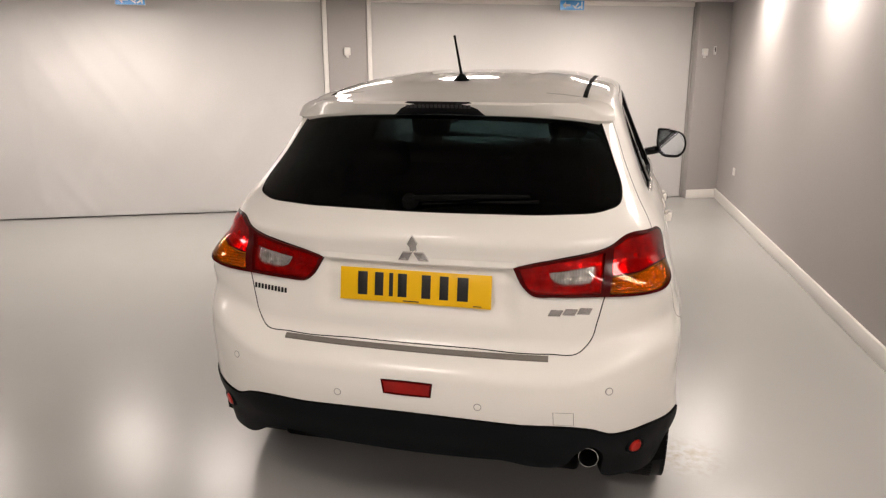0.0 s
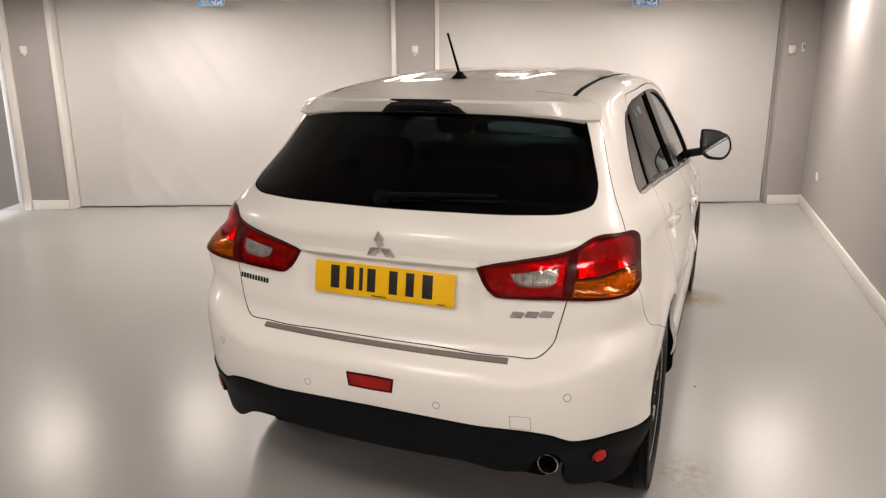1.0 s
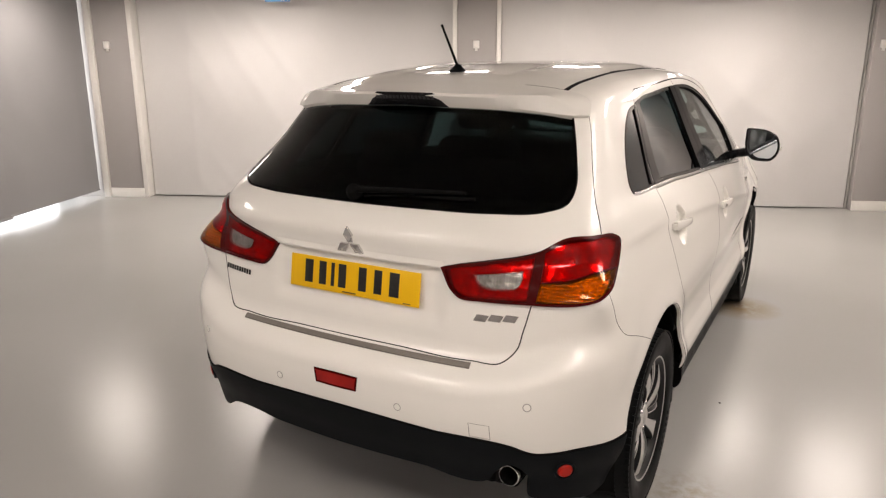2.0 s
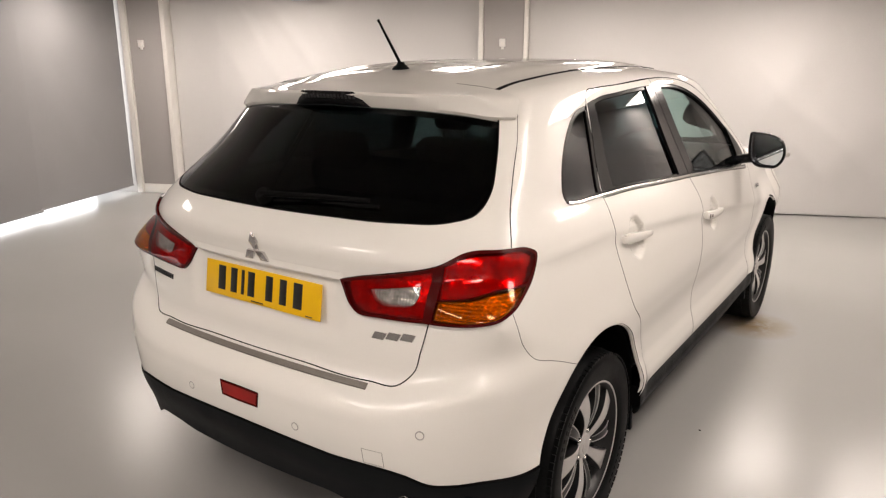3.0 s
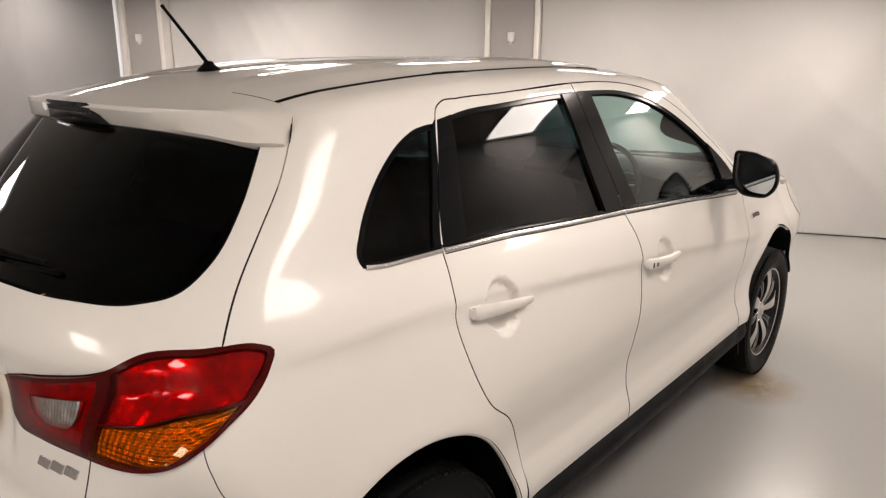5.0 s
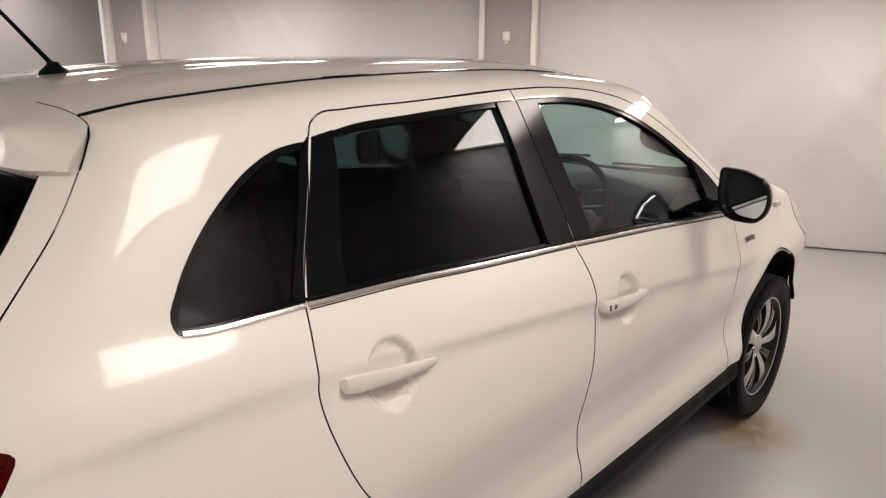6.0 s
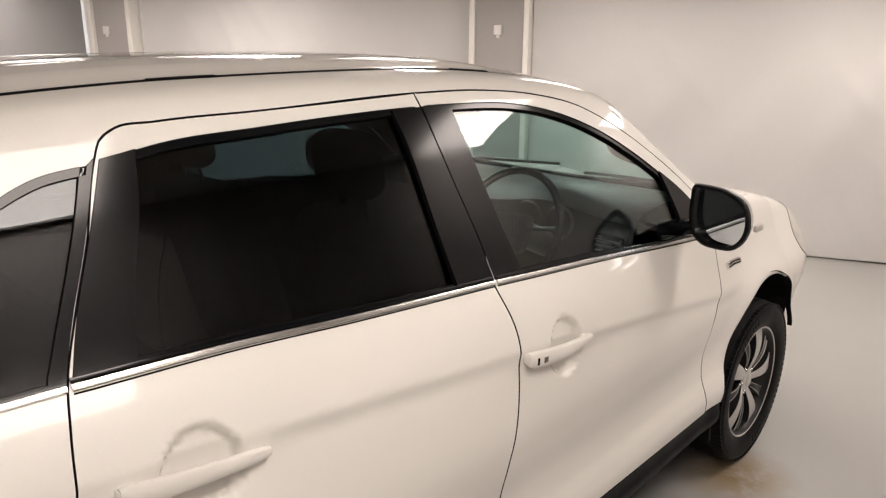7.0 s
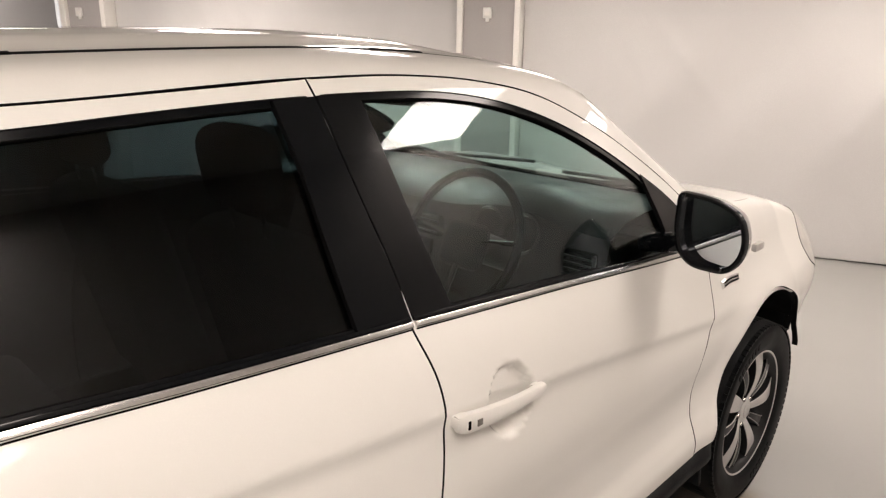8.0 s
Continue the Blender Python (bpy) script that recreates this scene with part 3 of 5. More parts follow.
def outline(points, step=0.012, closed=True):
    """A line drawn softly through points; a point with a third number is a sharp corner."""
    n = len(points)
    pts = [np.array(p[:2], float) for p in points]
    sharp = [len(p) > 2 for p in points]
    out = []
    for i in range(n if closed else n - 1):
        p1, p2 = pts[i], pts[(i + 1) % n]
        p0 = p1 * 2 - p2 if sharp[i] or (not closed and i == 0) else pts[i - 1]
        j = (i + 1) % n
        p3 = p2 * 2 - p1 if sharp[j] or (not closed and j == n - 1) else pts[(i + 2) % n]
        count = max(2, int(np.linalg.norm(p2 - p1) / step))
        ends = []
        for a, b, c in ((p0, p1, p2), (p1, p2, p3)):
            la, lb = max(np.linalg.norm(b - a), 1e-6), max(np.linalg.norm(c - b), 1e-6)
            ends.append(((b - a) / la * lb + (c - b) / lb * la) / (la + lb))
        length = np.linalg.norm(p2 - p1)
        for k in range(count):
            u = k / count
            out.append((2 * u**3 - 3 * u**2 + 1) * p1 + (u**3 - 2 * u**2 + u) * length * ends[0] + (3 * u**2 - 2 * u**3) * p2 + (u**3 - u**2) * length * ends[1])
    if not closed:
        out.append(pts[-1])
    return np.array(out)


def inside_loop(points, loop):
    x, y = points[:, 0], points[:, 1]
    hit = np.zeros(len(points), bool)
    for (x0, y0), (x1, y1) in zip(loop, np.roll(loop, -1, 0)):
        if y0 == y1:
            continue
        cross = ((y0 > y) != (y1 > y)) & (x < (x1 - x0) * (y - y0) / (y1 - y0) + x0)
        hit ^= cross
    return hit


def shrink(loop, gap):
    """A loop drawn in by gap along its own plane (the way round does not matter)."""
    ahead, behind = np.roll(loop, -1, 0), np.roll(loop, 1, 0)
    way = ahead - behind
    way /= np.linalg.norm(way, axis=1, keepdims=True) + 1e-9
    area = 0.5 * np.sum(loop[:, 0] * ahead[:, 1] - ahead[:, 0] * loop[:, 1])
    return loop + np.stack([-way[:, 1], way[:, 0]], 1) * gap * (1 if area > 0 else -1)


def cut(chart, loops, grid=0.03, gap=0.0022, lift=0.0, depth=0.02, shape=None, mirror=False, whole=True, backing=True, bow=None):
    """A panel cut from the skin along loops (the first its edge, the others holes), drawn in by gap, with a rolled edge of that depth and a back."""
    loops = [shrink(loops[0], gap)] + [shrink(l, -gap) for l in loops[1:]]
    edge_pts = np.concatenate(loops)
    lo, hi = loops[0].min(0), loops[0].max(0)
    gx, gy = np.meshgrid(np.arange(lo[0] + grid / 2, hi[0], grid), np.arange(lo[1] + grid / 2, hi[1], grid))
    cells = np.stack([gx.ravel(), gy.ravel()], 1)
    keep = inside_loop(cells, loops[0])
    for l in loops[1:]:
        keep &= ~inside_loop(cells, l)
    cells = cells[keep]
    if len(cells):
        near = np.concatenate([np.min(np.linalg.norm(c[:, None] - edge_pts[None], axis=2), 1) for c in np.array_split(cells, max(1, len(cells) // 400))])
        cells = cells[near > grid * 0.45]
    flat_pts = np.concatenate([edge_pts, cells])
    edges, start = [], 0
    for l in loops:
        edges += [(start + k, start + (k + 1) % len(l)) for k in range(len(l))]
        start += len(l)
    v2, _, faces, origin, _, _ = geometry.delaunay_2d_cdt([Vector(p) for p in flat_pts], edges, [], 0, 1e-7)
    flat_pts = np.array([tuple(v) for v in v2])
    tri = np.array([f for f in faces])
    mid = flat_pts[tri].mean(1)
    ok = inside_loop(mid, loops[0])
    for l in loops[1:]:
        ok &= ~inside_loop(mid, l)
    tri = tri[ok]
    place, nor = reach(chart, flat_pts, whole)
    if shape is not None:
        place = place + nor * shape(place)[:, None]
        e = 0.004
        one = np.cross(nor, (0.0, 0.0, 1.0))
        one /= np.linalg.norm(one, axis=1, keepdims=True) + 1e-9
        two = np.cross(nor, one)
        base = place - nor * shape(place)[:, None]
        slope1 = (shape(base + one * e) - shape(base - one * e)) / (2 * e)
        slope2 = (shape(base + two * e) - shape(base - two * e)) / (2 * e)
        nor = nor - one * slope1[:, None] - two * slope2[:, None]
        nor /= np.linalg.norm(nor, axis=1, keepdims=True)
    if bow is not None:
        # a pillow-like swelling towards the middle of the piece
        d = np.min(np.linalg.norm(flat_pts[:, None] - edge_pts[None], axis=2), 1)
        place = place + nor * (bow[0] * np.sqrt(np.clip(d / bow[1], 0, 1)))[:, None]
    place = place + nor * lift
    # the way round each triangle, so that it faces out
    a, b, c = place[tri[:, 0]], place[tri[:, 1]], place[tri[:, 2]]
    flip = np.einsum("ij,ij->i", np.cross(b - a, c - a), nor[tri[:, 0]]) < 0
    tri[flip] = tri[flip][:, ::-1]
    # boundary edges, from the triangles that use them once
    count = {}
    for t in tri:
        for i, j in ((t[0], t[1]), (t[1], t[2]), (t[2], t[0])):
            count[(i, j)] = count.get((i, j), 0) + 1
    rim = [(i, j) for (i, j) in count if (j, i) not in count]
    verts, vn, polys, slots = [tuple(p) for p in place], [tuple(n) for n in nor], [tuple(t) for t in tri], [0] * len(tri)
    for i, j in rim:
        way = place[j] - place[i]
        side = np.cross(way, nor[i])
        side /= np.linalg.norm(side) + 1e-12
        k = len(verts)
        roll = min(0.0016, depth * 0.3)
        for v in (i, j):
            soft = nor[v] + side
            soft /= np.linalg.norm(soft)
            verts += [tuple(place[v]), tuple(place[v] + side * roll * 0.6 - nor[v] * roll)]
            vn += [tuple(nor[v]), tuple(soft)]
        polys.append((k, k + 1, k + 3, k + 2)), slots.append(1)
        k = len(verts)
        for v in (i, j):
            verts += [tuple(place[v] + side * roll * 0.6 - nor[v] * roll), tuple(place[v] - nor[v] * depth)]
            vn += [tuple(side), tuple(side)]
        polys.append((k, k + 1, k + 3, k + 2)), slots.append(1)
    if backing:
        k = len(verts)
        verts += [tuple(p - n * depth) for p, n in zip(place, nor)]
        vn += [tuple(-n) for n in nor]
        polys += [(k + t[2], k + t[1], k + t[0]) for t in tri]
        slots += [2] * len(tri)
    verts, vn = np.array(verts), np.array(vn)
    if mirror:
        verts[:, 0] *= -1
        vn[:, 0] *= -1
        polys = [p[::-1] for p in polys]
    data = bpy.data.meshes.new("panel")
    data.from_pydata(verts.tolist(), [], polys)
    data.polygons.foreach_set("material_index", slots)
    data.shade_smooth()
    data.normals_split_custom_set_from_vertices(vn.tolist())
    return data


def skin_strip(chart, line, wide, proud, mirror=False, whole=True, rise=0.5):
    """A slim rounded strip laid along a line on the skin."""
    place, nor = reach(chart, line, whole)
    if mirror:
        place, nor = place * (-1, 1, 1), nor * (-1, 1, 1)
    bm = bmesh.new()
    rings = []
    for i in range(len(place)):
        way = place[min(i + 1, len(place) - 1)] - place[max(i - 1, 0)]
        across = np.cross(way, nor[i])
        across /= np.linalg.norm(across)
        ring = []
        for u, v in ((-0.5, -0.4), (-0.5, rise), (-0.38, 0.9), (0, 1.0), (0.38, 0.9), (0.5, rise), (0.5, -0.4)):
            ring.append(bm.verts.new(place[i] + across * u * wide + nor[i] * v * proud))
        rings.append(ring)
    for a, b in zip(rings, rings[1:]):
        for k in range(6):
            bm.faces.new((a[k], a[k + 1], b[k + 1], b[k]))
    bm.faces.new(rings[0]), bm.faces.new(rings[-1][::-1])
    bmesh.ops.recalc_face_normals(bm, faces=bm.faces)
    return bm


def on_skin(chart, a, b, lift=0.0, mirror=False):
    """A pose on the skin: z out of it, y as near upwards as it goes."""
    (p,), (n,) = reach(chart, [(a, b)])
    n = Vector(n)
    across = Vector((0, 0, 1)).cross(n).normalized()
    m = Matrix((across, n.cross(across), n)).transposed().to_4x4()
    m.translation = Vector(p) + n * lift
    return Matrix.Diagonal((-1, 1, 1, 1)) @ m if mirror else m


car = thing("car", "white five-door compact SUV with black cladding, parked", "car")
BODY = [PAINT, GAP, DOOR_CARD]
SIDES = ((False, "right"), (True, "left"))

# --- lines on the flank (y, z) ---
DOOR_TOP_REAR = [(0.945, 1.46), (0.957, 1.482), (0.985, 1.499), (1.05, 1.505), (1.24, 1.512), (1.635, 1.529, 1)]
DOOR_TOP_FRONT = [(1.635, 1.529, 1), (1.84, 1.529), (2.065, 1.511), (2.24, 1.477), (2.43, 1.402), (2.63, 1.292), (2.78, 1.187)]
DOOR_REAR_LINE = [(0.945, 1.460), (0.900, 1.340), (0.855, 1.240), (0.822, 1.159), (0.802, 1.080), (0.795, 0.995), (0.820, 0.884), (0.868, 0.782), (0.959, 0.700), (1.002, 0.623), (1.034, 0.490), (1.036, 0.405, 1)]
B_LINE = [(1.635, 1.529, 1), (1.652, 1.463), (1.673, 1.354), (1.704, 1.191), (1.704, 1.122), (1.720, 1.029), (1.716, 0.914), (1.689, 0.777), (1.664, 0.624), (1.668, 0.413, 1)]
FENDER_LINE = [(2.846, 1.118, 1), (2.880, 1.032), (2.865, 0.951), (2.845, 0.846), (2.808, 0.740), (2.780, 0.566), (2.797, 0.400, 1)]


def arch_line(k, a0, a1, count=16, grow=0.0):
    cy, cz, r = ARCHES[k]
    line = []
    for i in range(count + 1):
        a = radians(a0 + (a1 - a0) * i / count)
        ahead = 1.12 if k == 1 and math.cos(a) > 0 else 1.0  # the front arch reaches further forward
        line.append((cy + (r + grow) * ahead * math.cos(a), cz + (r + grow) * math.sin(a)))
    return line


QUARTER = [(0.932, 1.447), (0.86, 1.437), (0.795, 1.41), (0.715, 1.356), (0.642, 1.288), (0.598, 1.232), (0.576, 1.192), (0.58, 1.172), (0.61, 1.166), (0.72, 1.163), (0.808, 1.163, 1), (0.85, 1.25), (0.893, 1.345), (0.932, 1.447, 1)]
REAR_WINDOW = [(0.962, 1.453, 1), (1.05, 1.4695), (1.23, 1.482), (1.56, 1.4975), (1.625, 1.499, 1), (1.66, 1.354), (1.695, 1.19), (1.70, 1.1255, 1), (1.58, 1.1325), (1.285, 1.149), (1.09, 1.161), (0.84, 1.169, 1), (0.865, 1.25), (0.915, 1.36)]
FRONT_WINDOW = [(1.655, 1.500, 1), (1.735, 1.500), (1.96, 1.491), (2.09, 1.471), (2.31, 1.405), (2.48, 1.325), (2.60, 1.255), (2.75, 1.155), (2.80, 1.105), (2.79, 1.062, 1), (2.64, 1.0515), (2.17, 1.095), (1.81, 1.119), (1.722, 1.1245, 1), (1.712, 1.19), (1.683, 1.354)]

LAMP = [(0.326, 0.001, 0.998, 1), (0.481, 0.025, 1.034), (0.616, 0.072, 1.066), (0.680, 0.117, 1.100), (0.743, 0.190, 1.103), (0.772, 0.294, 1.095), (0.783, 0.318, 1.080), (0.792, 0.302, 1.055), (0.800, 0.249, 1.003), (0.803, 0.195, 0.978), (0.805, 0.147, 0.957), (0.795, 0.100, 0.939), (0.762, 0.066, 0.930), (0.694, 0.042, 0.922), (0.619, 0.028, 0.918), (0.470, 0.010, 0.910), (0.392, 0.004, 0.911), (0.362, 0.002, 0.935)]
LAMP_LOOP = outline([(wrap_of(p[0], p[1]), *p[2:]) for p in LAMP], 0.008)


def as_over(line):
    """A line on chart_wrap as a line on chart_over."""
    p, _ = reach(chart_wrap, line)
    return np.array([(y, z if z <= 1.2 else 1.2 + 0.35 * math.atan2(z - 1.2, x - 0.35)) for x, y, z in p])


def nearest(loop, at):
    return int(np.argmin(np.linalg.norm(loop - np.array(at), axis=1)))


def draw(points, step=0.01):
    return outline(points, step, False)


TAIL_EDGE = [(0.600, 0.517, 1.432), (0.632, 0.468, 1.371), (0.665, 0.388, 1.281), (0.702, 0.308, 1.199)]
LAMP_T = nearest(LAMP_LOOP, (wrap_of(0.748, 0.232), 1.103))
LAMP_B = nearest(LAMP_LOOP, (wrap_of(0.804, 0.140), 0.955))
LAMP_G = nearest(LAMP_LOOP, (wrap_of(0.614, 0.028), 0.918))
TAIL_SEAM = draw([(wrap_of(x, y), z) for x, y, z in TAIL_EDGE] + [tuple(LAMP_LOOP[LAMP_T])])
ARCH_TOP = 118
cy, cz, r = ARCHES[0]
(p,), _ = reach(chart_side, [(cy + r * math.cos(radians(ARCH_TOP)), cz + r * math.sin(radians(ARCH_TOP)))])
BUMPER_SEAM = draw([tuple(LAMP_LOOP[LAMP_B]), (wrap_of(0.822, 0.148), 0.915), (wrap_of(0.838, 0.162), 0.855), (wrap_of(0.855, 0.194), 0.815), (wrap_of(0.871, 0.259), 0.791), (wrap_of(p[0], p[1]), p[2])])
GATE_LOW = draw([tuple(LAMP_LOOP[LAMP_G]), (wrap_of(0.599, 0.018), 0.833), (wrap_of(0.580, 0.008), 0.769), (wrap_of(0.540, -0.018), 0.732), (wrap_of(0.449, -0.032), 0.7265), (0.2, 0.7290), (0, 0.7290)])

# body side: quarter, cantrail and front pillar in one pressing, with the lamp's corner and the quarter window let in
for mirror, hand in SIDES:
    arch = arch_line(0, ARCH_TOP, 2, 14)
    back_door = [(y, z) if z <= 1.2 else over_of(y, z) for y, z in [p[:2] for p in DOOR_REAR_LINE[::-1]]]
    sill = [(1.022, 0.388, 1), (1.034, 0.404, 1)]
    door_top = [over_of(*p[:2]) for p in DOOR_TOP_REAR[1:] + DOOR_TOP_FRONT[1:]]
    pillar = [(*over_of(2.865, 1.12), 1), (*over_of(2.93, 1.10), 1), over_of(2.86, 1.215), over_of(2.74, 1.315), over_of(2.6, 1.40), over_of(2.45, 1.47), over_at(0.585, 2.3), over_at(0.535, 2.15), over_at(0.508, 1.95)]
    ditch = [over_at(0.506, y) for y in (1.6, 1.2, 0.9, 0.72)] + [(*over_at(0.506, 0.562), 1)]
    tail_seam, bumper_seam, lamp_side = as_over(TAIL_SEAM), as_over(BUMPER_SEAM), as_over(LAMP_LOOP[LAMP_T:LAMP_B + 1])
    rest = draw(arch + sill + back_door[1:] + door_top + pillar + ditch + [over_at(0.555, 0.556), over_of(0.540, 1.475), tuple(tail_seam[0])])
    loop = np.concatenate([lamp_side[:-1], bumper_seam[:-1], rest[:-1], tail_seam[:-1]])
    hole = [(y, z, *rest) if z <= 1.2 else (*over_of(y, z), *rest) for y, z, *rest in QUARTER]
    part("body_side", cut(chart_over, [loop, outline(hole)], 0.025, 0.0011, 0, 0.02, mirror=mirror), BODY, car)
    part("quarter_window", cut(chart_over, [outline(hole)], 0.03, 0.006, -0.004, 0.004, mirror=mirror), [PRIVACY, GLOSS_BLACK, PRIVACY], car, "dark privacy glass")
    ring = outline(hole)
    part("window_seal", cut(chart_over, [shrink(ring, -0.001), shrink(ring, 0.011)], 0.03, 0.0, 0.0015, 0.012, mirror=mirror), [GLOSS_BLACK, GAP, GAP], car, "black rubber seal")

    cover = [(0.930, 1.448, 1), (0.9425, 1.457, 1), (0.8975, 1.34), (0.8525, 1.24), (0.824, 1.167, 1), (0.806, 1.167, 1), (0.845, 1.25), (0.890, 1.345)]
    part("pillar_cover", cut(chart_side, [outline(cover)], 0.03, 0.0004, 0.0016, 0.012, mirror=mirror), [GLOSS_BLACK, GAP, GAP], car, "satin black pillar cover")
    part("belt_trim", skin_strip(chart_side, outline([(0.585, 1.170), (0.62, 1.1655), (0.72, 1.163), (0.822, 1.162)], 0.02, False), 0.0115, 0.006, mirror), SATIN_CHROME, car, "bright metal belt strip")


# doors
def cup(cy, cz):
    """The dished hollow behind a door handle."""
    def shape(p):
        r = np.sqrt(((p[:, 1] - cy) / 0.070) ** 2 + ((p[:, 2] - cz) / 0.076) ** 2)
        return -0.022 * (1 - ease(0.78, 1.0, r))
    return shape


HANDLES = {"rear": ((0.846, 1.014), (1.077, 0.997), (0.972, 1.000)), "front": ((1.737, 0.948), (1.979, 0.939), (1.900, 0.931))}


def door(mirror, hand, which):
    rear = which == "rear"
    if rear:
        edge = [*DOOR_TOP_REAR, *B_LINE[1:], (1.4, 0.414), (1.18, 0.412), (1.045, 0.410, 1), *DOOR_REAR_LINE[-2:0:-1]]
        window = REAR_WINDOW
    else:
        edge = [*DOOR_TOP_FRONT, (2.86, 1.115, 1), *FENDER_LINE[1:], (2.4, 0.408), (2.0, 0.413), *[(y, z, *r) for y, z, *r in B_LINE[:0:-1]]]
        window = FRONT_WINDOW
    hole, rim = outline(window), outline(edge)
    a, b, c = HANDLES[which]
    panel = part(f"{which}_door", cut(chart_side, [rim, hole], 0.010, 0.0024, 0, 0.025, cup(c[0], c[1]), mirror), BODY, car)
    part("window_pane", cut(chart_side, [hole], 0.04, 0.012, -0.012, 0.004, mirror=mirror), [PRIVACY if rear else GLASS, GAP, PRIVACY if rear else GLASS], panel, "dark privacy glass" if rear else "clear greenish glass")
    part("window_seal", cut(chart_side, [hole, shrink(hole, 0.009)], 0.03, -0.001, -0.003, 0.02, mirror=mirror), [GLOSS_BLACK, GAP, TRIM_DARK], panel, "black rubber window seal")
    # satin black pillar covers
    if rear:
        covers = [[(1.558, 1.4975, 1), (1.6412, 1.4995, 1), (1.6720, 1.354), (1.7028, 1.19), (1.7098, 1.1245, 1), (1.594, 1.132, 1), (1.585, 1.25), (1.575, 1.40)],
                  [(0.9505, 1.456, 1), (1.008, 1.466, 1), (0.99, 1.38), (0.955, 1.28), (0.925, 1.168, 1), (0.832, 1.168, 1), (0.862, 1.25), (0.911, 1.36)]]
    else:
        covers = [[(1.6448, 1.5005, 1), (1.735, 1.500, 1), (1.757, 1.40), (1.785, 1.25), (1.812, 1.119, 1), (1.7122, 1.1245, 1), (1.7052, 1.19), (1.6742, 1.354)],
                  [(2.60, 1.262, 1), (2.69, 1.205), (2.77, 1.14), (2.805, 1.10), (2.795, 1.06, 1), (2.66, 1.062, 1)]]
    for line in covers:
        part("pillar_cover", cut(chart_side, [outline(line)], 0.03, 0.0008, 0.0015, 0.012, mirror=mirror), [GLOSS_BLACK, GAP, GAP], panel, "satin black pillar cover")
    belt = [(0.829, 1.162), (1.09, 1.154), (1.285, 1.142), (1.58, 1.126), (1.706, 1.119)] if rear else [(1.714, 1.1185), (1.81, 1.112), (2.17, 1.088), (2.65, 1.044), (2.80, 1.030)]
    part("belt_trim", skin_strip(chart_side, outline(belt, 0.03, False), 0.0115, 0.006, mirror), SATIN_CHROME, panel, "bright metal belt strip")
    part("belt_seal", skin_strip(chart_side, outline([(y, z + 0.009) for y, z in belt], 0.03, False), 0.008, 0.004, mirror), GLOSS_BLACK, panel, "black rubber belt seal")
    # the shadow gap below the belt strip, laid on as a thin black strip
    part("belt_shadow_gap", skin_strip(chart_side, outline([(y, z - 0.0072) for y, z in belt], 0.03, False), 0.003, 0.0012, mirror), GAP, panel, "black strip as the shadow gap under the belt strip")
    # handle: a tapered grip on two feet
    grip = bmesh.new()
    rings = []
    for i in range(17):
        u = i / 16
        y, z = a[0] + (b[0] - a[0]) * u, a[1] + (b[1] - a[1]) * u
        (p,), (n,) = reach(chart_side, [(y, z)])
        stand = 0.012 + 0.011 * math.sin(math.pi * min(1, u * 1.02)) ** 0.6
        half = 0.0205 * (1 - 0.48 * u) * (1 if 0 < i < 16 else 0.75)
        thick = 0.009
        ring = []
        for k in range(12):
            ang = 2 * math.pi * k / 12
            off = Vector((0, 0, 1)) * half * math.copysign(abs(math.sin(ang)) ** 0.6, math.sin(ang)) + Vector(n) * (stand + thick * math.copysign(abs(math.cos(ang)) ** 0.7, math.cos(ang)))
            q = Vector(p) + off
            ring.append(grip.verts.new((-q.x if mirror else q.x, q.y, q.z)))
        rings.append(ring)
    for r0, r1 in zip(rings, rings[1:]):
        for k in range(12):
            grip.faces.new((r0[k], r0[(k + 1) % 12], r1[(k + 1) % 12], r1[k]))
    grip.faces.new(rings[0]), grip.faces.new(rings[-1])
    for y, z in (a, b):
        (p,), (n,) = reach(chart_side, [(y, z)])
        foot = Vector(p) + Vector(n) * 0.006
        join(grip, box((0.030, 0.03, 0.024) if (y, z) == a else (0.026, 0.024, 0.012), (-foot.x if mirror else foot.x, foot.y + (0.012 if (y, z) == a else -0.012), foot.z), 0.006))
    bmesh.ops.recalc_face_normals(grip, faces=grip.faces)
    handle = part("handle", grip, PAINT, panel, "white pull handle")
    if not rear:
        for shift, size in ((0.020, (0.004, 0.006, 0.017)), (0.044, (0.004, 0.013, 0.013))):
            y, z = a[0] + shift, a[1] - 0.002
            (p,), (n,) = reach(chart_side, [(y, z)])
            q = Vector(p) + Vector(n) * (0.0205 + 0.011 * math.sin(math.pi * shift / 0.245 * 1.02) ** 0.6)
            part("lock_slot", box(size, (-q.x if mirror else q.x, q.y, q.z), 0.001), GAP if size[1] < 0.01 else STEEL, panel, "dark key slot")
    return panel


for mirror, hand in SIDES:
    door(mirror, hand, "rear"), door(mirror, hand, "front")

# front wings, bonnet, screen, front bumper
def chart_wing(a, b):
    turn = np.clip((b - 0.75) / 0.3, 0, 1.57)
    return np.full_like(a, 0.45), a, np.minimum(b, 0.75), np.cos(turn), 0 * a, np.sin(turn)


def wing_of(y, z):
    if z <= 0.75:
        return y, z
    (p,), _ = reach(chart_side, [(y, z)])
    return y, 0.75 + 0.3 * math.atan2(z - 0.75, p[0] - 0.45)


def wing_at(x, y):
    (p,), _ = reach(chart_roof, [(x, y)])
    return y, 0.75 + 0.3 * math.atan2(p[2] - 0.75, x - 0.45)


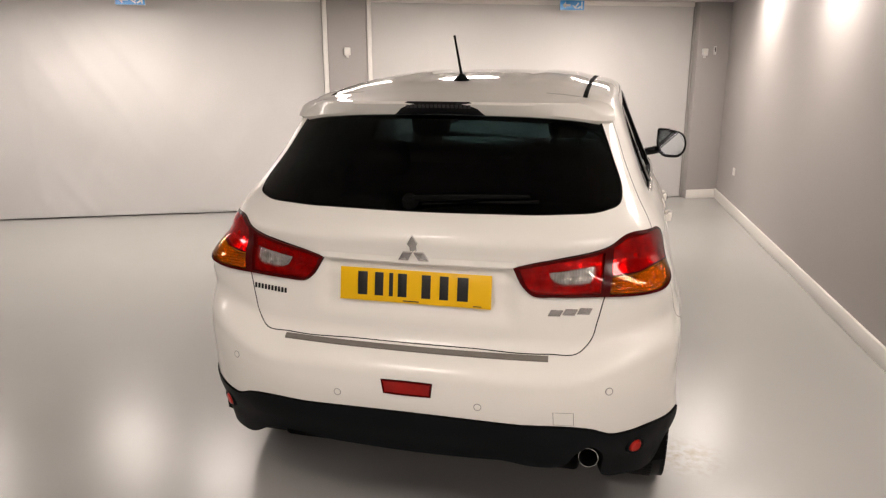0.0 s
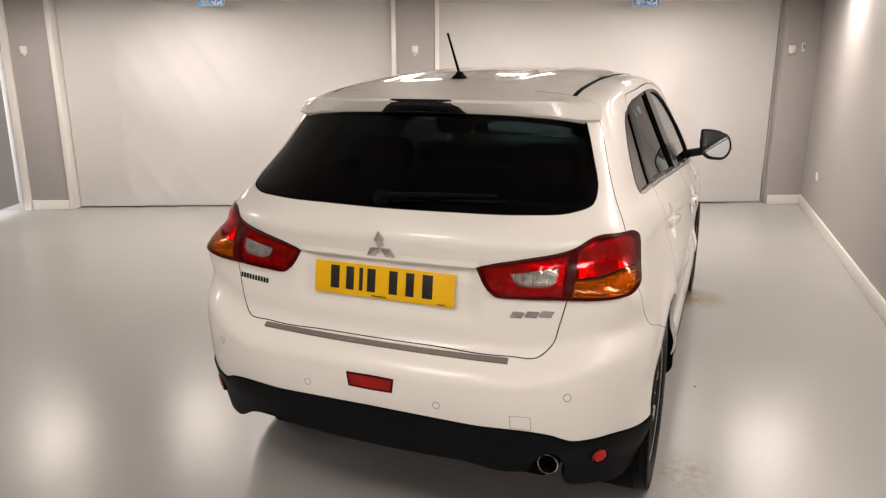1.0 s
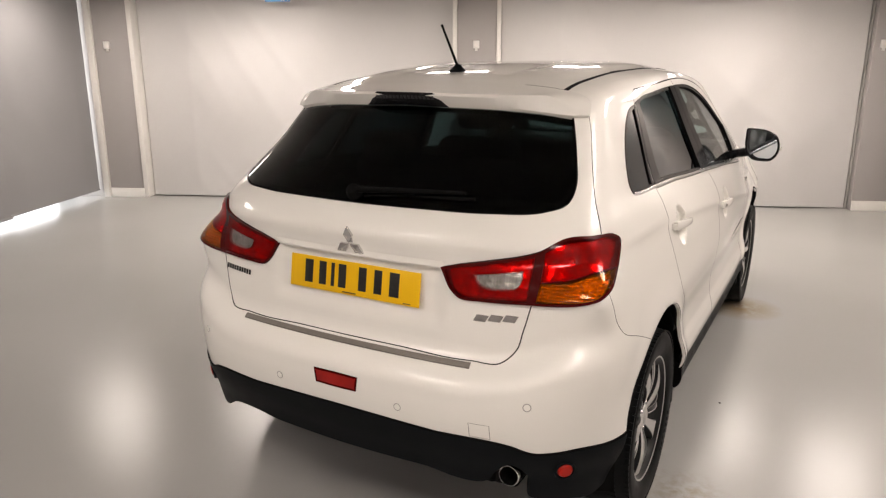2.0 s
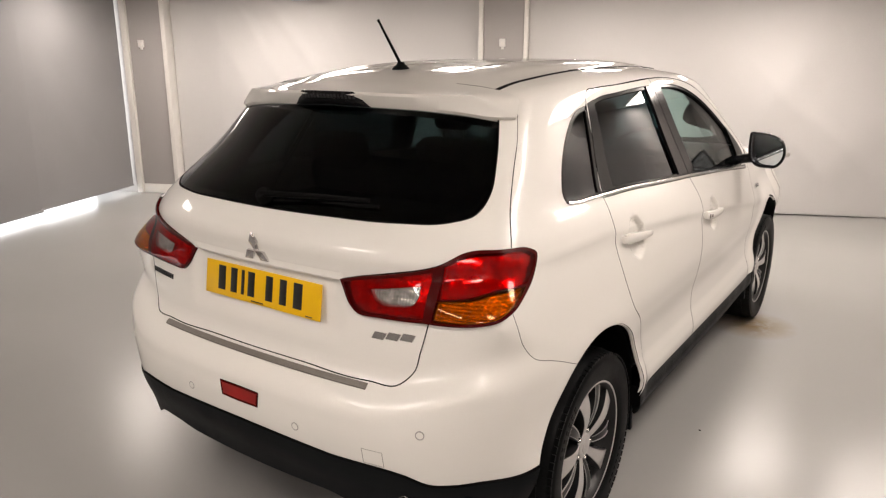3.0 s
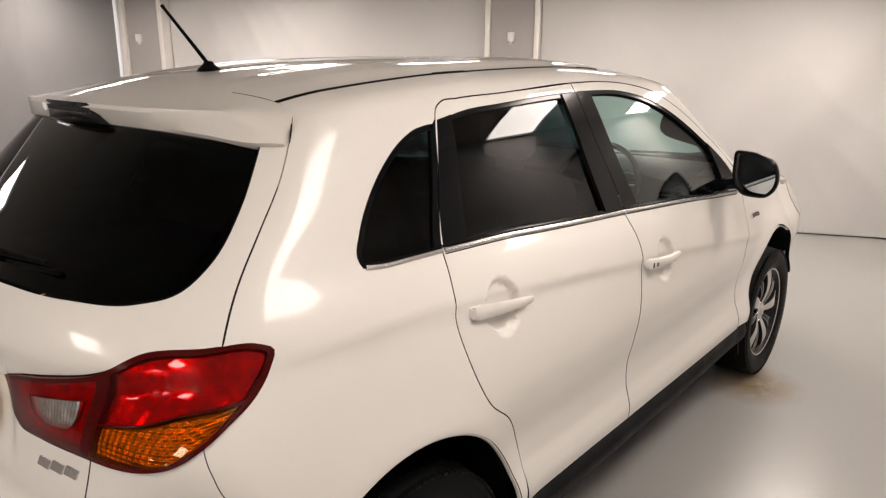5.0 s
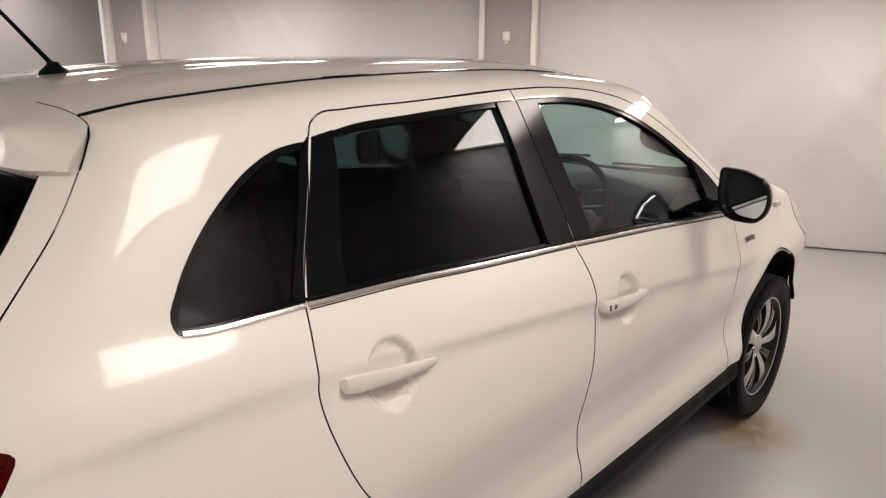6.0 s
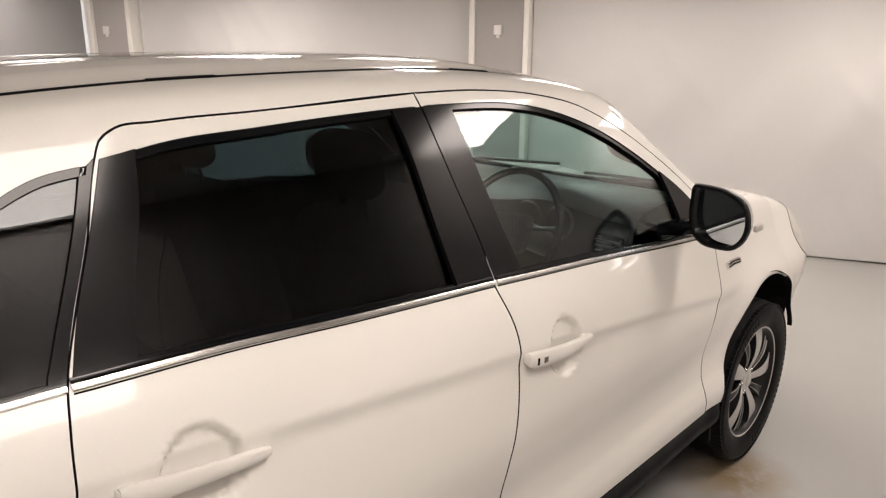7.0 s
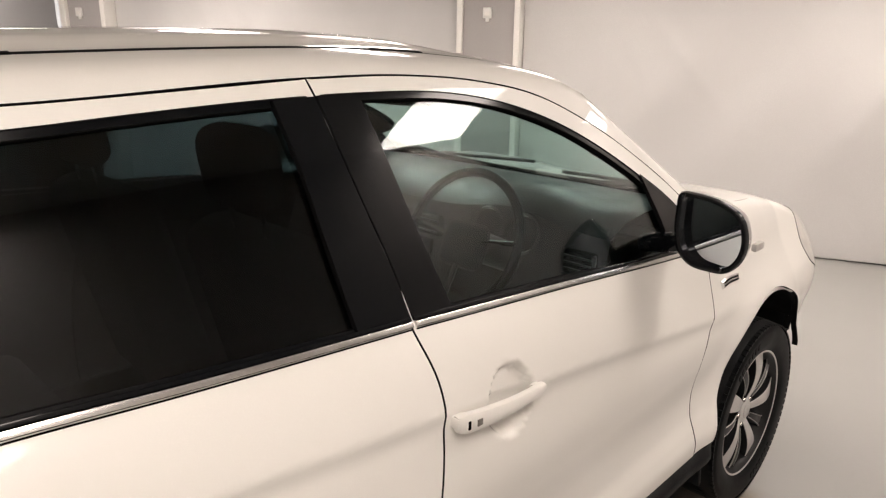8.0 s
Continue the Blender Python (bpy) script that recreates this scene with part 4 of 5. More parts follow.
for mirror, hand in SIDES:
    shut = [wing_at(0.61, 3.80), wing_at(0.685, 3.5), wing_at(0.70, 3.2), (*wing_at(0.695, 2.985), 1), (*wing_at(0.745, 2.90), 1)]
    lamp_back = [(3.87, 0.752), (3.795, 0.79), (3.775, 0.83), (3.79, 0.90)]
    edge = [(*wing_of(2.878, 1.085), 1), *[wing_of(*p[:2]) for p in FENDER_LINE[1:-1]], (2.797, 0.405, 1), (2.905, 0.405, 1), *arch_line(1, 174, 10, 16), (3.835, 0.46, 1), (3.90, 0.50), (3.95, 0.60), (3.95, 0.70, 1), *lamp_back, (*shut[0], 1), *shut[1:]]
    part("front_wing", cut(chart_wing, [outline(edge)], 0.025, 0.0022, 0, 0.02, mirror=mirror), BODY, car)
    lamp_edge = [(3.955, 0.705, 1), *lamp_back, (*shut[0], 1), wing_at(0.58, 3.86), (*wing_at(0.52, 3.93), 1), (4.04, 0.80, 1)]
    part("headlamp", cut(chart_wing, [outline(lamp_edge)], 0.03, 0.002, 0.001, 0.03, mirror=mirror), [CLEAR, GAP, GAP], car, "clear headlamp lens")
    line = outline([(2.936, 0.900), (2.977, 0.901), (3.075, 0.893)], 0.01, False)
    badge = part("side_vent", skin_strip(chart_side, line, 0.024, 0.009, mirror), CHROME, car, "chrome side badge with dark slots")
    for lift in (0.0045, -0.0045):
        part("slot", skin_strip(chart_side, outline([(2.950, 0.8995 + lift), (2.977, 0.9005 + lift), (3.065, 0.8925 + lift)], 0.01, False), 0.0055, 0.0105, mirror), GAP, badge)
bonnet_edge = [(0, 3.16), (0.35, 3.12), (0.62, 2.99, 1), (0.70, 3.2), (0.69, 3.5), (0.62, 3.78), (0.45, 3.93), (0.2, 3.99), (0, 4.0)]
loop = outline(bonnet_edge + [(-x, y, *r) for x, y, *r in bonnet_edge[-2:0:-1]])
part("bonnet", cut(chart_roof, [loop], 0.04, 0.002, 0.0, 0.02), BODY, car)
screen_edge = [(0, 2.36), (0.3, 2.345), (0.52, 2.292), (0.578, 2.318, 1), (0.628, 2.46), (0.675, 2.72), (0.715, 2.915, 1), (0.6, 2.97), (0.35, 3.05), (0, 3.09)]
loop = outline(screen_edge + [(-x, y, *r) for x, y, *r in screen_edge[-2:0:-1]])
part("windscreen", cut(chart_roof, [loop], 0.05, 0.003, -0.003, 0.005), [SCREEN, GAP, SCREEN], car, "clear greenish windscreen")
scuttle = part("scuttle", skin_strip(chart_roof, outline([(-0.68, 2.935), (-0.35, 3.075), (0, 3.115), (0.35, 3.075), (0.68, 2.935)], 0.03, False), 0.09, 0.012), CLADDING, car, "black plastic scuttle panel")
for x0 in (-0.45, 0.15):
    part("wiper", tube([(x0, 3.08, 1.13), (x0 + 0.15, 3.05, 1.14), (x0 + 0.5, 2.955 if x0 > 0 else 3.04, 1.16)], 0.006, 8), GAP, car, "black windscreen wiper")
nose = [(0, 0.33), (0.5, 0.33), (0.68, 0.36), (0.74, 0.42, 1), (0.745, 0.55), (0.74, 0.66), (0.72, 0.72, 1), (0.55, 0.72), (0.35, 0.70), (0, 0.70)]
loop = outline(nose + [(-x, z, *r) for x, z, *r in nose[-2:0:-1]])
part("front_bumper", cut(chart_nose, [loop], 0.05, 0.002, 0, 0.03), BODY, car)
grille = [(0, 0.71), (0.45, 0.72), (0.48, 0.80), (0.42, 0.87), (0, 0.885)]
loop = outline(grille + [(-x, z, *r) for x, z, *r in grille[-2:0:-1]])
part("grille", cut(chart_nose, [loop], 0.05, 0.002, -0.01, 0.02), [CLADDING, GAP, GAP], car, "black front grille")
under = [(0, 0.42), (0.6, 0.42), (0.71, 0.46), (0.73, 0.6), (0.73, 0.78), (0.69, 0.88), (0.4, 0.925), (0, 0.93)]
part("front_panel", cut(chart_nose, [outline(under + [(-x, z) for x, z in under[-2:0:-1]])], 0.05, 0.0, -0.010, 0.01), BODY, car)
under = [(0, 3.1), (0.6, 3.0), (0.775, 2.95), (0.81, 3.3), (0.80, 3.6), (0.74, 3.88), (0.6, 3.99), (0.4, 4.04), (0, 4.06)]
part("wing_inner", cut(chart_roof, [outline(under + [(-x, y) for x, y in under[-2:0:-1]])], 0.05, 0.0, -0.008, 0.01), BODY, car)

# roof, with its dark side channels
roof_edge = [(0.496, 0.575, 1), (0.498, 1.2), (0.502, 1.93), (0.530, 2.15), (0.568, 2.262), (0.52, 2.285), (0.3, 2.335), (0, 2.35)]
rest = [(-x, y, *r) for x, y, *r in roof_edge[-2::-1]]
loop = outline(roof_edge + rest + [(-0.49, 0.53), (-0.3, 0.47), (0, 0.45), (0.3, 0.47), (0.49, 0.53)])


def ribs(p):
    """Two shallow raised lanes along the roof."""
    x = np.abs(p[:, 0])
    return 0.0085 * (ease(0.22, 0.30, x) - ease(0.40, 0.485, x)) * ease(0.56, 0.85, p[:, 1]) * (1 - ease(2.0, 2.2, p[:, 1]))


part("roof", cut(chart_roof, [loop], 0.025, 0.001, 0, 0.03, ribs), [PAINT, GAP, LINING], car)
for mirror, hand in SIDES:
    line = outline([(0.501, 0.566), (0.502, 0.9), (0.502, 1.4), (0.503, 1.88)], 0.03, False)
    channel = part("roof_channel", skin_strip(chart_roof, line, 0.017, 0.001, mirror), GAP, car, "black roof channel strip")
    for y0, y1 in ((1.10, 1.23), (1.88, 2.01)):
        part("channel_cover", skin_strip(chart_roof, outline([(0.501, y0), (0.502, y1)], 0.02, False), 0.019, 0.0025, mirror), GAP, channel, "black rail cover")

# roof spoiler over the tailgate glass
bm = bmesh.new()
cols, rows = 60, 14
xs = np.linspace(-0.607, 0.607, cols + 1)
trail = 0.318 + 0.30 * xs**2 + 0.72 * xs**4
lead = glide(np.abs(xs), [(0, 0.53), (0.3, 0.54), (0.49, 0.5585), (0.555, 0.554), (0.588, 0.539), (0.607, 0.5205)])
sheet = []
for j in range(rows + 1):
    v = j / rows
    ys = trail + (lead - trail) * v
    p, _ = reach(chart_roof, np.stack([xs, ys], 1), False)
    p[:, 2] += 0.012 * (1 - v) ** 2 + 0.0016
    sheet.append(p)
edge_z = glide(np.abs(xs), [(0, 1.459), (0.3, 1.452), (0.45, 1.441), (0.575, 1.427), (0.605, 1.430)])
pairs = [(math.copysign(wrap_of(abs(x), float(tail(np.array(abs(x)), np.array(z)))), x), z) for x, z in zip(xs, edge_z)]
foot, out = reach(chart_wrap, pairs)
foot[:, 0] = xs
lower, inner = foot + out * 0.012, foot - out * 0.02
lower_edge = lower
for j, rows_at in enumerate(sheet):
    w = ((1 - j / rows) ** 3 * 0.92 * ease(0.48, 0.604, np.abs(xs)))[:, None]
    sheet[j] = rows_at * (1 - w) + (foot + out * 0.014) * w
rolled = sheet[0] + np.stack([0 * xs, -0.003 + 0 * xs, -0.009 + 0 * xs], 1)
layers = [inner, lower, rolled] + sheet
grid = [[bm.verts.new(q) for q in layer] for layer in layers]
for a, b in zip(grid, grid[1:]):
    for i in range(cols):
        bm.faces.new((a[i], a[i + 1], b[i + 1], b[i]))
bmesh.ops.recalc_face_normals(bm, faces=bm.faces)
spoiler = part("roof_spoiler", bm, PAINT, car)
for s in (1, -1):
    line = [(s * x, np.interp(x, xs, lead) + 0.001) for x in np.linspace(0.36, 0.576, 16)]
    part("roof_seam", skin_strip(chart_roof, np.array(line), 0.003, 0.0022), GAP, spoiler, "dark panel gap")
for s in (1, -1):
    corner = [(s * wrap_of(x, y), z, 1) for x, y, z in ((0.588, 0.460, 1.415), (0.645, 0.45, 1.345), (0.665, 0.53, 1.44), (0.61, 0.575, 1.50), (0.545, 0.56, 1.51), (0.562, 0.50, 1.455))]
    gap = [(s * wrap_of(x, y), z) for x, y, z in ((0.603, 0.516, 1.433), (0.5966, 0.5249, 1.4484), (0.5884, 0.5344, 1.4632), (0.577, 0.5456, 1.4797))]
    part("corner_seam", skin_strip(chart_wrap, outline(gap, 0.006, False), 0.0027, 0.002), GAP, spoiler, "dark panel gap")
    part("corner_web", cut(chart_wrap, [outline(corner)], 0.02, 0.0, -0.0015, 0.006), BODY, spoiler)


def spoiler_face(x, v):
    """A place on the spoiler's rear face: v from its trailing edge (0) down to the glass (1)."""
    upper = Vector((x, np.interp(x, xs, sheet[0][:, 1]), np.interp(x, xs, sheet[0][:, 2])))
    return upper.lerp(Vector((x, np.interp(x, xs, lower_edge[:, 1]), np.interp(x, xs, lower_edge[:, 2]))), v)


bm = bmesh.new()
lamp_rows = []
for j in range(9):
    v = j / 8
    half = 0.112 + 0.020 * min(1, v / 0.25) ** 0.5 + 0.036 * v**2
    row = []
    for i in range(29):
        u = -1 + 2 * i / 28
        swell = (1 - abs(u) ** 3.5) * math.sin(math.pi * min(1, 0.04 + 0.96 * v)) ** 0.6 * 1.1
        row.append(bm.verts.new(spoiler_face(half * u, -0.02 + 1.26 * v) + Vector((0, -0.006, 0.0)) * swell + Vector((0, -0.003, 0))))
    lamp_rows.append(row)
for a, b in zip(lamp_rows, lamp_rows[1:]):
    for k in range(28):
        bm.faces.new((a[k], a[k + 1], b[k + 1], b[k]))
bmesh.ops.recalc_face_normals(bm, faces=bm.faces)
brake = part("high_brake_lamp", bm, SMOKE, car, "smoked high-level brake lamp")
for i in range(16):
    for row in (0.36, 0.52):
        at = spoiler_face(-0.113 + 0.015 * i, row) + Vector((0, -0.0030 - 0.0062 * (1 - abs((-0.113 + 0.015 * i) / 0.137) ** 3.5), 0.0))
        part("lens_cell", box((0.011, 0.003, 0.007), at, 0.0012, 1), SMOKE_CELL, brake)
part("washer_jet", box((0.008, 0.008, 0.006), (0.24, 0.355, float(top(np.array(0.24), np.array(0.355))) + 0.005), 0.002), GAP, spoiler)

# tailgate, its glass, bumper
half = np.concatenate([TAIL_SEAM[:-1], LAMP_LOOP[LAMP_T:0:-1], LAMP_LOOP[:1], LAMP_LOOP[:LAMP_G:-1], GATE_LOW])
upper = draw([tuple(TAIL_SEAM[0] * (-1, 1)), (-0.4, 1.462), (0, 1.474), (0.4, 1.462), tuple(TAIL_SEAM[0])])
gate_loop = np.concatenate([half, half[-2::-1] * (-1, 1), upper[1:-1]])
GLASS_EDGE = [(0.572, 0.46, 1.424, 1), (0.615, 0.376, 1.315), (0.648, 0.283, 1.229), (0.647, 0.215, 1.188), (0.60, 0.157, 1.170), (0.46, 0.09, 1.163), (0.25, 0.05, 1.163), (0, 0.035, 1.162)]
g_half = [(wrap_of(x, y), z, *r) for x, y, z, *r in GLASS_EDGE]
glass_loop = outline(g_half + [(-a, b, *r) for a, b, *r in g_half[-2::-1]] + [(-0.4, 1.452), (-0.2, 1.462), (0, 1.465), (0.2, 1.462), (0.4, 1.452)])


def gate_shape(p):
    """The plate's shallow recess, with a lip over it."""
    x, z = np.abs(p[:, 0]), p[:, 2]
    hollow = (1 - ease(0.30, 0.36, x)) * ease(0.79, 0.87, z) * (1 - ease(0.992, 1.006, z))
    return -(0.012 + 0.010 * ease(0.94, 0.99, z)) * hollow


gate = part("tailgate", cut(chart_wrap, [gate_loop, glass_loop], 0.018, 0.0022, 0, 0.02, gate_shape), BODY, car)
bm = bmesh.new()
rings = []
for a in np.linspace(-0.338, 0.338, 61):
    z, fade = 0.9975, 1 - ease(0.30, 0.335, abs(a))
    ring = []
    for up, out in ((0.026, -0.0006), (0.018, 0.0003), (0.010, 0.0018), (0.004, 0.0036), (0.001, 0.0040), (-0.001, 0.0030), (-0.002, 0.0005), (-0.001, -0.030)):
        (p,), (n,) = reach(chart_wrap, [(a, z + up)])
        ring.append(bm.verts.new(p + n * (out * fade if out > 0 else out)))
    rings.append(ring)
for q0, q1 in zip(rings, rings[1:]):
    for j in range(7):
        bm.faces.new((q0[j], q0[j + 1], q1[j + 1], q1[j]))
bmesh.ops.recalc_face_normals(bm, faces=bm.faces)
part("plate_lip", bm, PAINT, gate, "overhanging lip above the plate")
part("rear_window", cut(chart_wrap, [glass_loop], 0.03, 0.003, -0.001, 0.004), [REAR_PRIVACY, GAP, REAR_PRIVACY], gate, "dark privacy glass")
rim = cut(chart_wrap, [glass_loop, shrink(glass_loop, 0.022)], 0.03, 0.003, -0.006, 0.003)
part("window_band", rim, [GAP, GAP, GAP], gate, "black glass border")
cy, cz, r = ARCHES[0]
bumper_arch = []
for k in range(9):
    a = radians(ARCH_TOP + (162 - ARCH_TOP) * k / 8)
    y, z = cy + r * math.cos(a), cz + r * math.sin(a)
    (p,), _ = reach(chart_side, [(y, z)])
    bumper_arch.append((wrap_of(p[0], p[1]), p[2]))
bumper_arch[0], bumper_arch[-1] = (*bumper_arch[0], 1), (*bumper_arch[-1], 1)
clad_top = [(wrap_of(0.855, 0.15), 0.486), (wrap_of(0.80, 0.0), 0.485), (wrap_of(0.73, -0.035), 0.477), (wrap_of(0.662, -0.05), 0.477), (wrap_of(0.63, -0.055), 0.488), (wrap_of(0.605, -0.06), 0.498), (0.52, 0.502), (0.36, 0.508), (0.15, 0.514), (0, 0.516)]
b_half = np.concatenate([GATE_LOW[::-1], LAMP_LOOP[LAMP_G - 1:LAMP_B:-1], BUMPER_SEAM, draw(bumper_arch + clad_top)[1:]])
bumper_loop = np.concatenate([b_half, b_half[-2:0:-1] * (-1, 1)])
bumper = part("rear_bumper", cut(chart_wrap, [bumper_loop], 0.012, 0.0005, 0, 0.025), BODY, car)
clad_side = []
for k in range(6):
    a = radians(162.8 + (186 - 162.8) * k / 5)
    y, z = cy + r * math.cos(a), cz + r * math.sin(a)
    (p,), _ = reach(chart_side, [(y, z)])
    clad_side.append((wrap_of(p[0], p[1]), p[2]))
clad_side[0], clad_side[-1] = (*clad_side[0], 1), (*clad_side[-1], 1)
c_half = clad_side + [(wrap_of(0.85, 0.1), 0.285), (wrap_of(0.76, -0.01), 0.285), (wrap_of(0.66, -0.03), 0.295), (wrap_of(0.638, -0.03), 0.395), (wrap_of(0.595, -0.035), 0.428), (wrap_of(0.552, -0.04), 0.395), (wrap_of(0.53, -0.05), 0.355), (0.3, 0.350), (0.0, 0.345)]
c_top = [(a, b - 0.003) for a, b, *r in clad_top[::-1]]
c_half = [(a, b, *r) for a, b, *r in c_top] + c_half
notch = (wrap_of(0.66, -0.03), wrap_of(0.53, -0.05))
plain_half = [p for p in c_half if not (notch[1] < p[0] < notch[0] and p[1] < 0.44)]
clad_loop = outline(c_half + [(-a, b, *r) for a, b, *r in plain_half[-2:0:-1]])


def clad_shape(p):
    return -0.012 * (1 - ease(0.36, 0.47, p[:, 2])) + 0.004


lower = part("lower_cladding", cut(chart_wrap, [clad_loop], 0.03, 0.001, 0.002, 0.03, clad_shape), [CLADDING, GAP, GAP], car, "black grained plastic lower bumper")
line = outline([(-0.44, 0.715), (-0.2, 0.7145), (0, 0.7145), (0.2, 0.7145), (0.435, 0.715)], 0.03, False)
part("step_strip", skin_strip(chart_wrap, line, 0.021, 0.006), STEEL, bumper, "brushed grey bumper step strip")
fog = [(-0.087, 0.626, 1), (0, 0.6275), (0.088, 0.626, 1), (0.083, 0.578, 1), (0, 0.5765), (-0.078, 0.578, 1)]
fog_lamp = part("fog_lamp", cut(chart_wrap, [outline(fog)], 0.02, 0.004, 0.0022, 0.006), [RED, GAP, GAP], car, "red rear fog lamp")
part("fog_bezel", cut(chart_wrap, [outline(fog), shrink(outline(fog), 0.006)], 0.02, 0.0, 0.0028, 0.008), [DARK_RED, GAP, GAP], fog_lamp)
for s, z in ((-0.243, 0.561), (0.238, 0.56), (wrap_of(0.648, -0.057), 0.632), (-wrap_of(0.648, -0.057), 0.632)):
    m = on_skin(chart_wrap, s, z)
    sensor = part("parking_sensor", turned([(0.0, 0.0022), (0.0095, 0.002), (0.0102, 0.0008)], m, 24), PAINT, car)
    part("ring", turned([(0.0102, 0.001), (0.0112, 0.0018), (0.0128, 0.0016), (0.0132, -0.001)], m, 24), SENSOR_GREY, sensor, "grey sensor ring")
flap = outline([(0.448, 0.560, 1), (0.489, 0.560, 1), (0.491, 0.513, 1), (0.450, 0.515, 1)])
part("tow_eye_cover", cut(chart_wrap, [flap, shrink(flap, 0.0009)], 0.02, 0.0, 0.0005, 0.001, backing=False), [STEEL, STEEL, STEEL], bumper, "outlined tow-eye cover")
for s in (1, -1):
    m = on_skin(chart_wrap, s * wrap_of(0.762, -0.006), 0.407, 0.0)
    reflector = part("reflector", turned([(0.0, 0.010), (0.018, 0.009), (0.0235, 0.004), (0.025, -0.004)], m, 28), REFLECTOR_RED, car, "round red reflector")
    part("bezel", turned([(0.025, 0.0), (0.028, 0.006), (0.033, 0.006), (0.036, -0.006)], m, 28), CLADDING, reflector)
pipe_pose = pose(0.594, -0.05, 0.390, 84, 0, 0)
pipe = part("exhaust_tailpipe", turned([(0.0295, -0.002), (0.0305, 0.002), (0.0318, 0.002), (0.033, -0.001), (0.033, -0.03)], pipe_pose, 40), CHROME, car, "chrome exhaust tailpipe")
part("bore", turned([(0.0, -0.16), (0.0293, -0.16), (0.0297, -0.0015)], pipe_pose, 40), GAP, pipe, "sooty black bore")
part("silencer_pipe", turned([(0.0325, -0.03), (0.0325, -0.35)], pipe_pose, 24), GAP, pipe)

# tail lamps: a dark rim, coloured glass, and reflectors set deep behind it
def lamp_swell(p):
    """How far the lamp stands proud: most across the middle of its rear face."""
    x, y, z = np.abs(p[:, 0]), p[:, 1], p[:, 2]
    rear = (1 - ease(0.13, 0.25, y)) * ease(0.325, 0.37, x)
    return 0.001 + rear * (0.008 + 0.006 * np.exp(-(((z - 0.985) / 0.07) ** 2)) * ease(0.34, 0.50, x))


def on_lamp(*points):
    return outline([(wrap_of(p[0], p[1]), *p[2:]) for p in points], 0.008)


STOP = on_lamp((0.338, 0.002, 0.994, 1), (0.481, 0.024, 1.025), (0.608, 0.068, 1.053, 1), (0.608, 0.045, 0.990), (0.604, 0.028, 0.923, 1), (0.470, 0.010, 0.915), (0.396, 0.004, 0.916), (0.368, 0.003, 0.938))
REVERSE = on_lamp((0.437, 0.012, 0.989, 1), (0.585, 0.043, 1.009, 1), (0.580, 0.036, 0.972), (0.566, 0.030, 0.956), (0.535, 0.022, 0.951), (0.478, 0.014, 0.949), (0.458, 0.012, 0.957))
BRAKE = on_lamp((0.632, 0.084, 1.066, 1), (0.683, 0.119, 1.092), (0.744, 0.190, 1.096), (0.770, 0.287, 1.090), (0.780, 0.310, 1.077), (0.789, 0.293, 1.052), (0.7965, 0.242, 1.011, 1), (0.770, 0.140, 1.004), (0.712, 0.082, 0.986), (0.636, 0.045, 0.978, 1))
TURN_SIGNAL = on_lamp((0.636, 0.045, 0.976, 1), (0.712, 0.080, 0.984), (0.770, 0.138, 1.002), (0.7968, 0.235, 1.006, 1), (0.799, 0.192, 0.982), (0.801, 0.147, 0.962), (0.791, 0.102, 0.944), (0.760, 0.067, 0.935), (0.694, 0.044, 0.927), (0.628, 0.032, 0.923, 1))
for mirror, hand in SIDES:
    lamp = part("tail_lamp", cut(chart_wrap, [LAMP_LOOP, STOP, BRAKE, TURN_SIGNAL], 0.012, 0.0, 0.0, 0.02, lamp_swell, mirror), [DARK_RED, DARK_RED, DARK_RED], car, "red tail lamp with dark rim")
    part("lamp_housing", cut(chart_wrap, [LAMP_LOOP], 0.02, 0.004, -0.022, 0.01, lamp_swell, mirror), [REFLECTOR, GAP, GAP], lamp, "silvered reflector housing")
    for name, loops, glaze, words in (("stop_lens", [STOP, REVERSE], RED_GLASS, "red stop lamp lens"), ("brake_lens", [BRAKE], RED_GLASS, "red brake lamp lens"), ("indicator_lens", [TURN_SIGNAL], AMBER_GLASS, "amber indicator lens"), ("reversing_lens", [REVERSE], CLEAR_GLASS, "clear reversing lens")):
        part(name, cut(chart_wrap, loops, 0.012, 0.0, 0.0, 0.003, lamp_swell, mirror), [glaze, DARK_RED, glaze], lamp, words)
    # pressed silver reflectors behind each lens, and a bulb behind the brake lens
    for loop, pressed in ((STOP, FACET_SOFT), (BRAKE, FACET_SOFT), (TURN_SIGNAL, FACET_FINE), (REVERSE, FACET_BROAD)):
        deep = -0.009 if loop is REVERSE else -0.013
        part("reflector", cut(chart_wrap, [loop], 0.012, 0.003, deep, 0.003, lamp_swell, mirror), [pressed, DARK_RED, DARK_RED], lamp, "pressed silver reflector")
    m = on_skin(chart_wrap, wrap_of(0.70, 0.13), 1.035, -0.002, mirror)
    part("bulb", turned([(0.0, 0.004), (0.010, 0.001), (0.014, -0.006), (0.013, -0.016)], m, 20), CLEAR, lamp)

# number plate, emblem and lettering as plain shapes
tilt = 8.5
plate = part("number_plate", box((0.52, 0.004, 0.111), (0, 0, 0), 0.0012), YELLOW, car, "yellow number plate with black bars")
plate.matrix_basis = pose(0, -0.0095, 0.914, -tilt, 0, 0)
for x, wide in ((-0.180, 0.034), (-0.122, 0.030), (-0.080, 0.014), (-0.041, 0.031), (0.041, 0.031), (0.102, 0.030), (0.165, 0.037)):
    part("plate_bar", box((wide, 0.0015, 0.079), (x, -0.0027, 0.004), 0.0005), INK, plate, "black bar")
part("plate_bar", box((0.055, 0.001, 0.004), (-0.01, -0.0026, -0.048)), INK, plate, "small black bar")
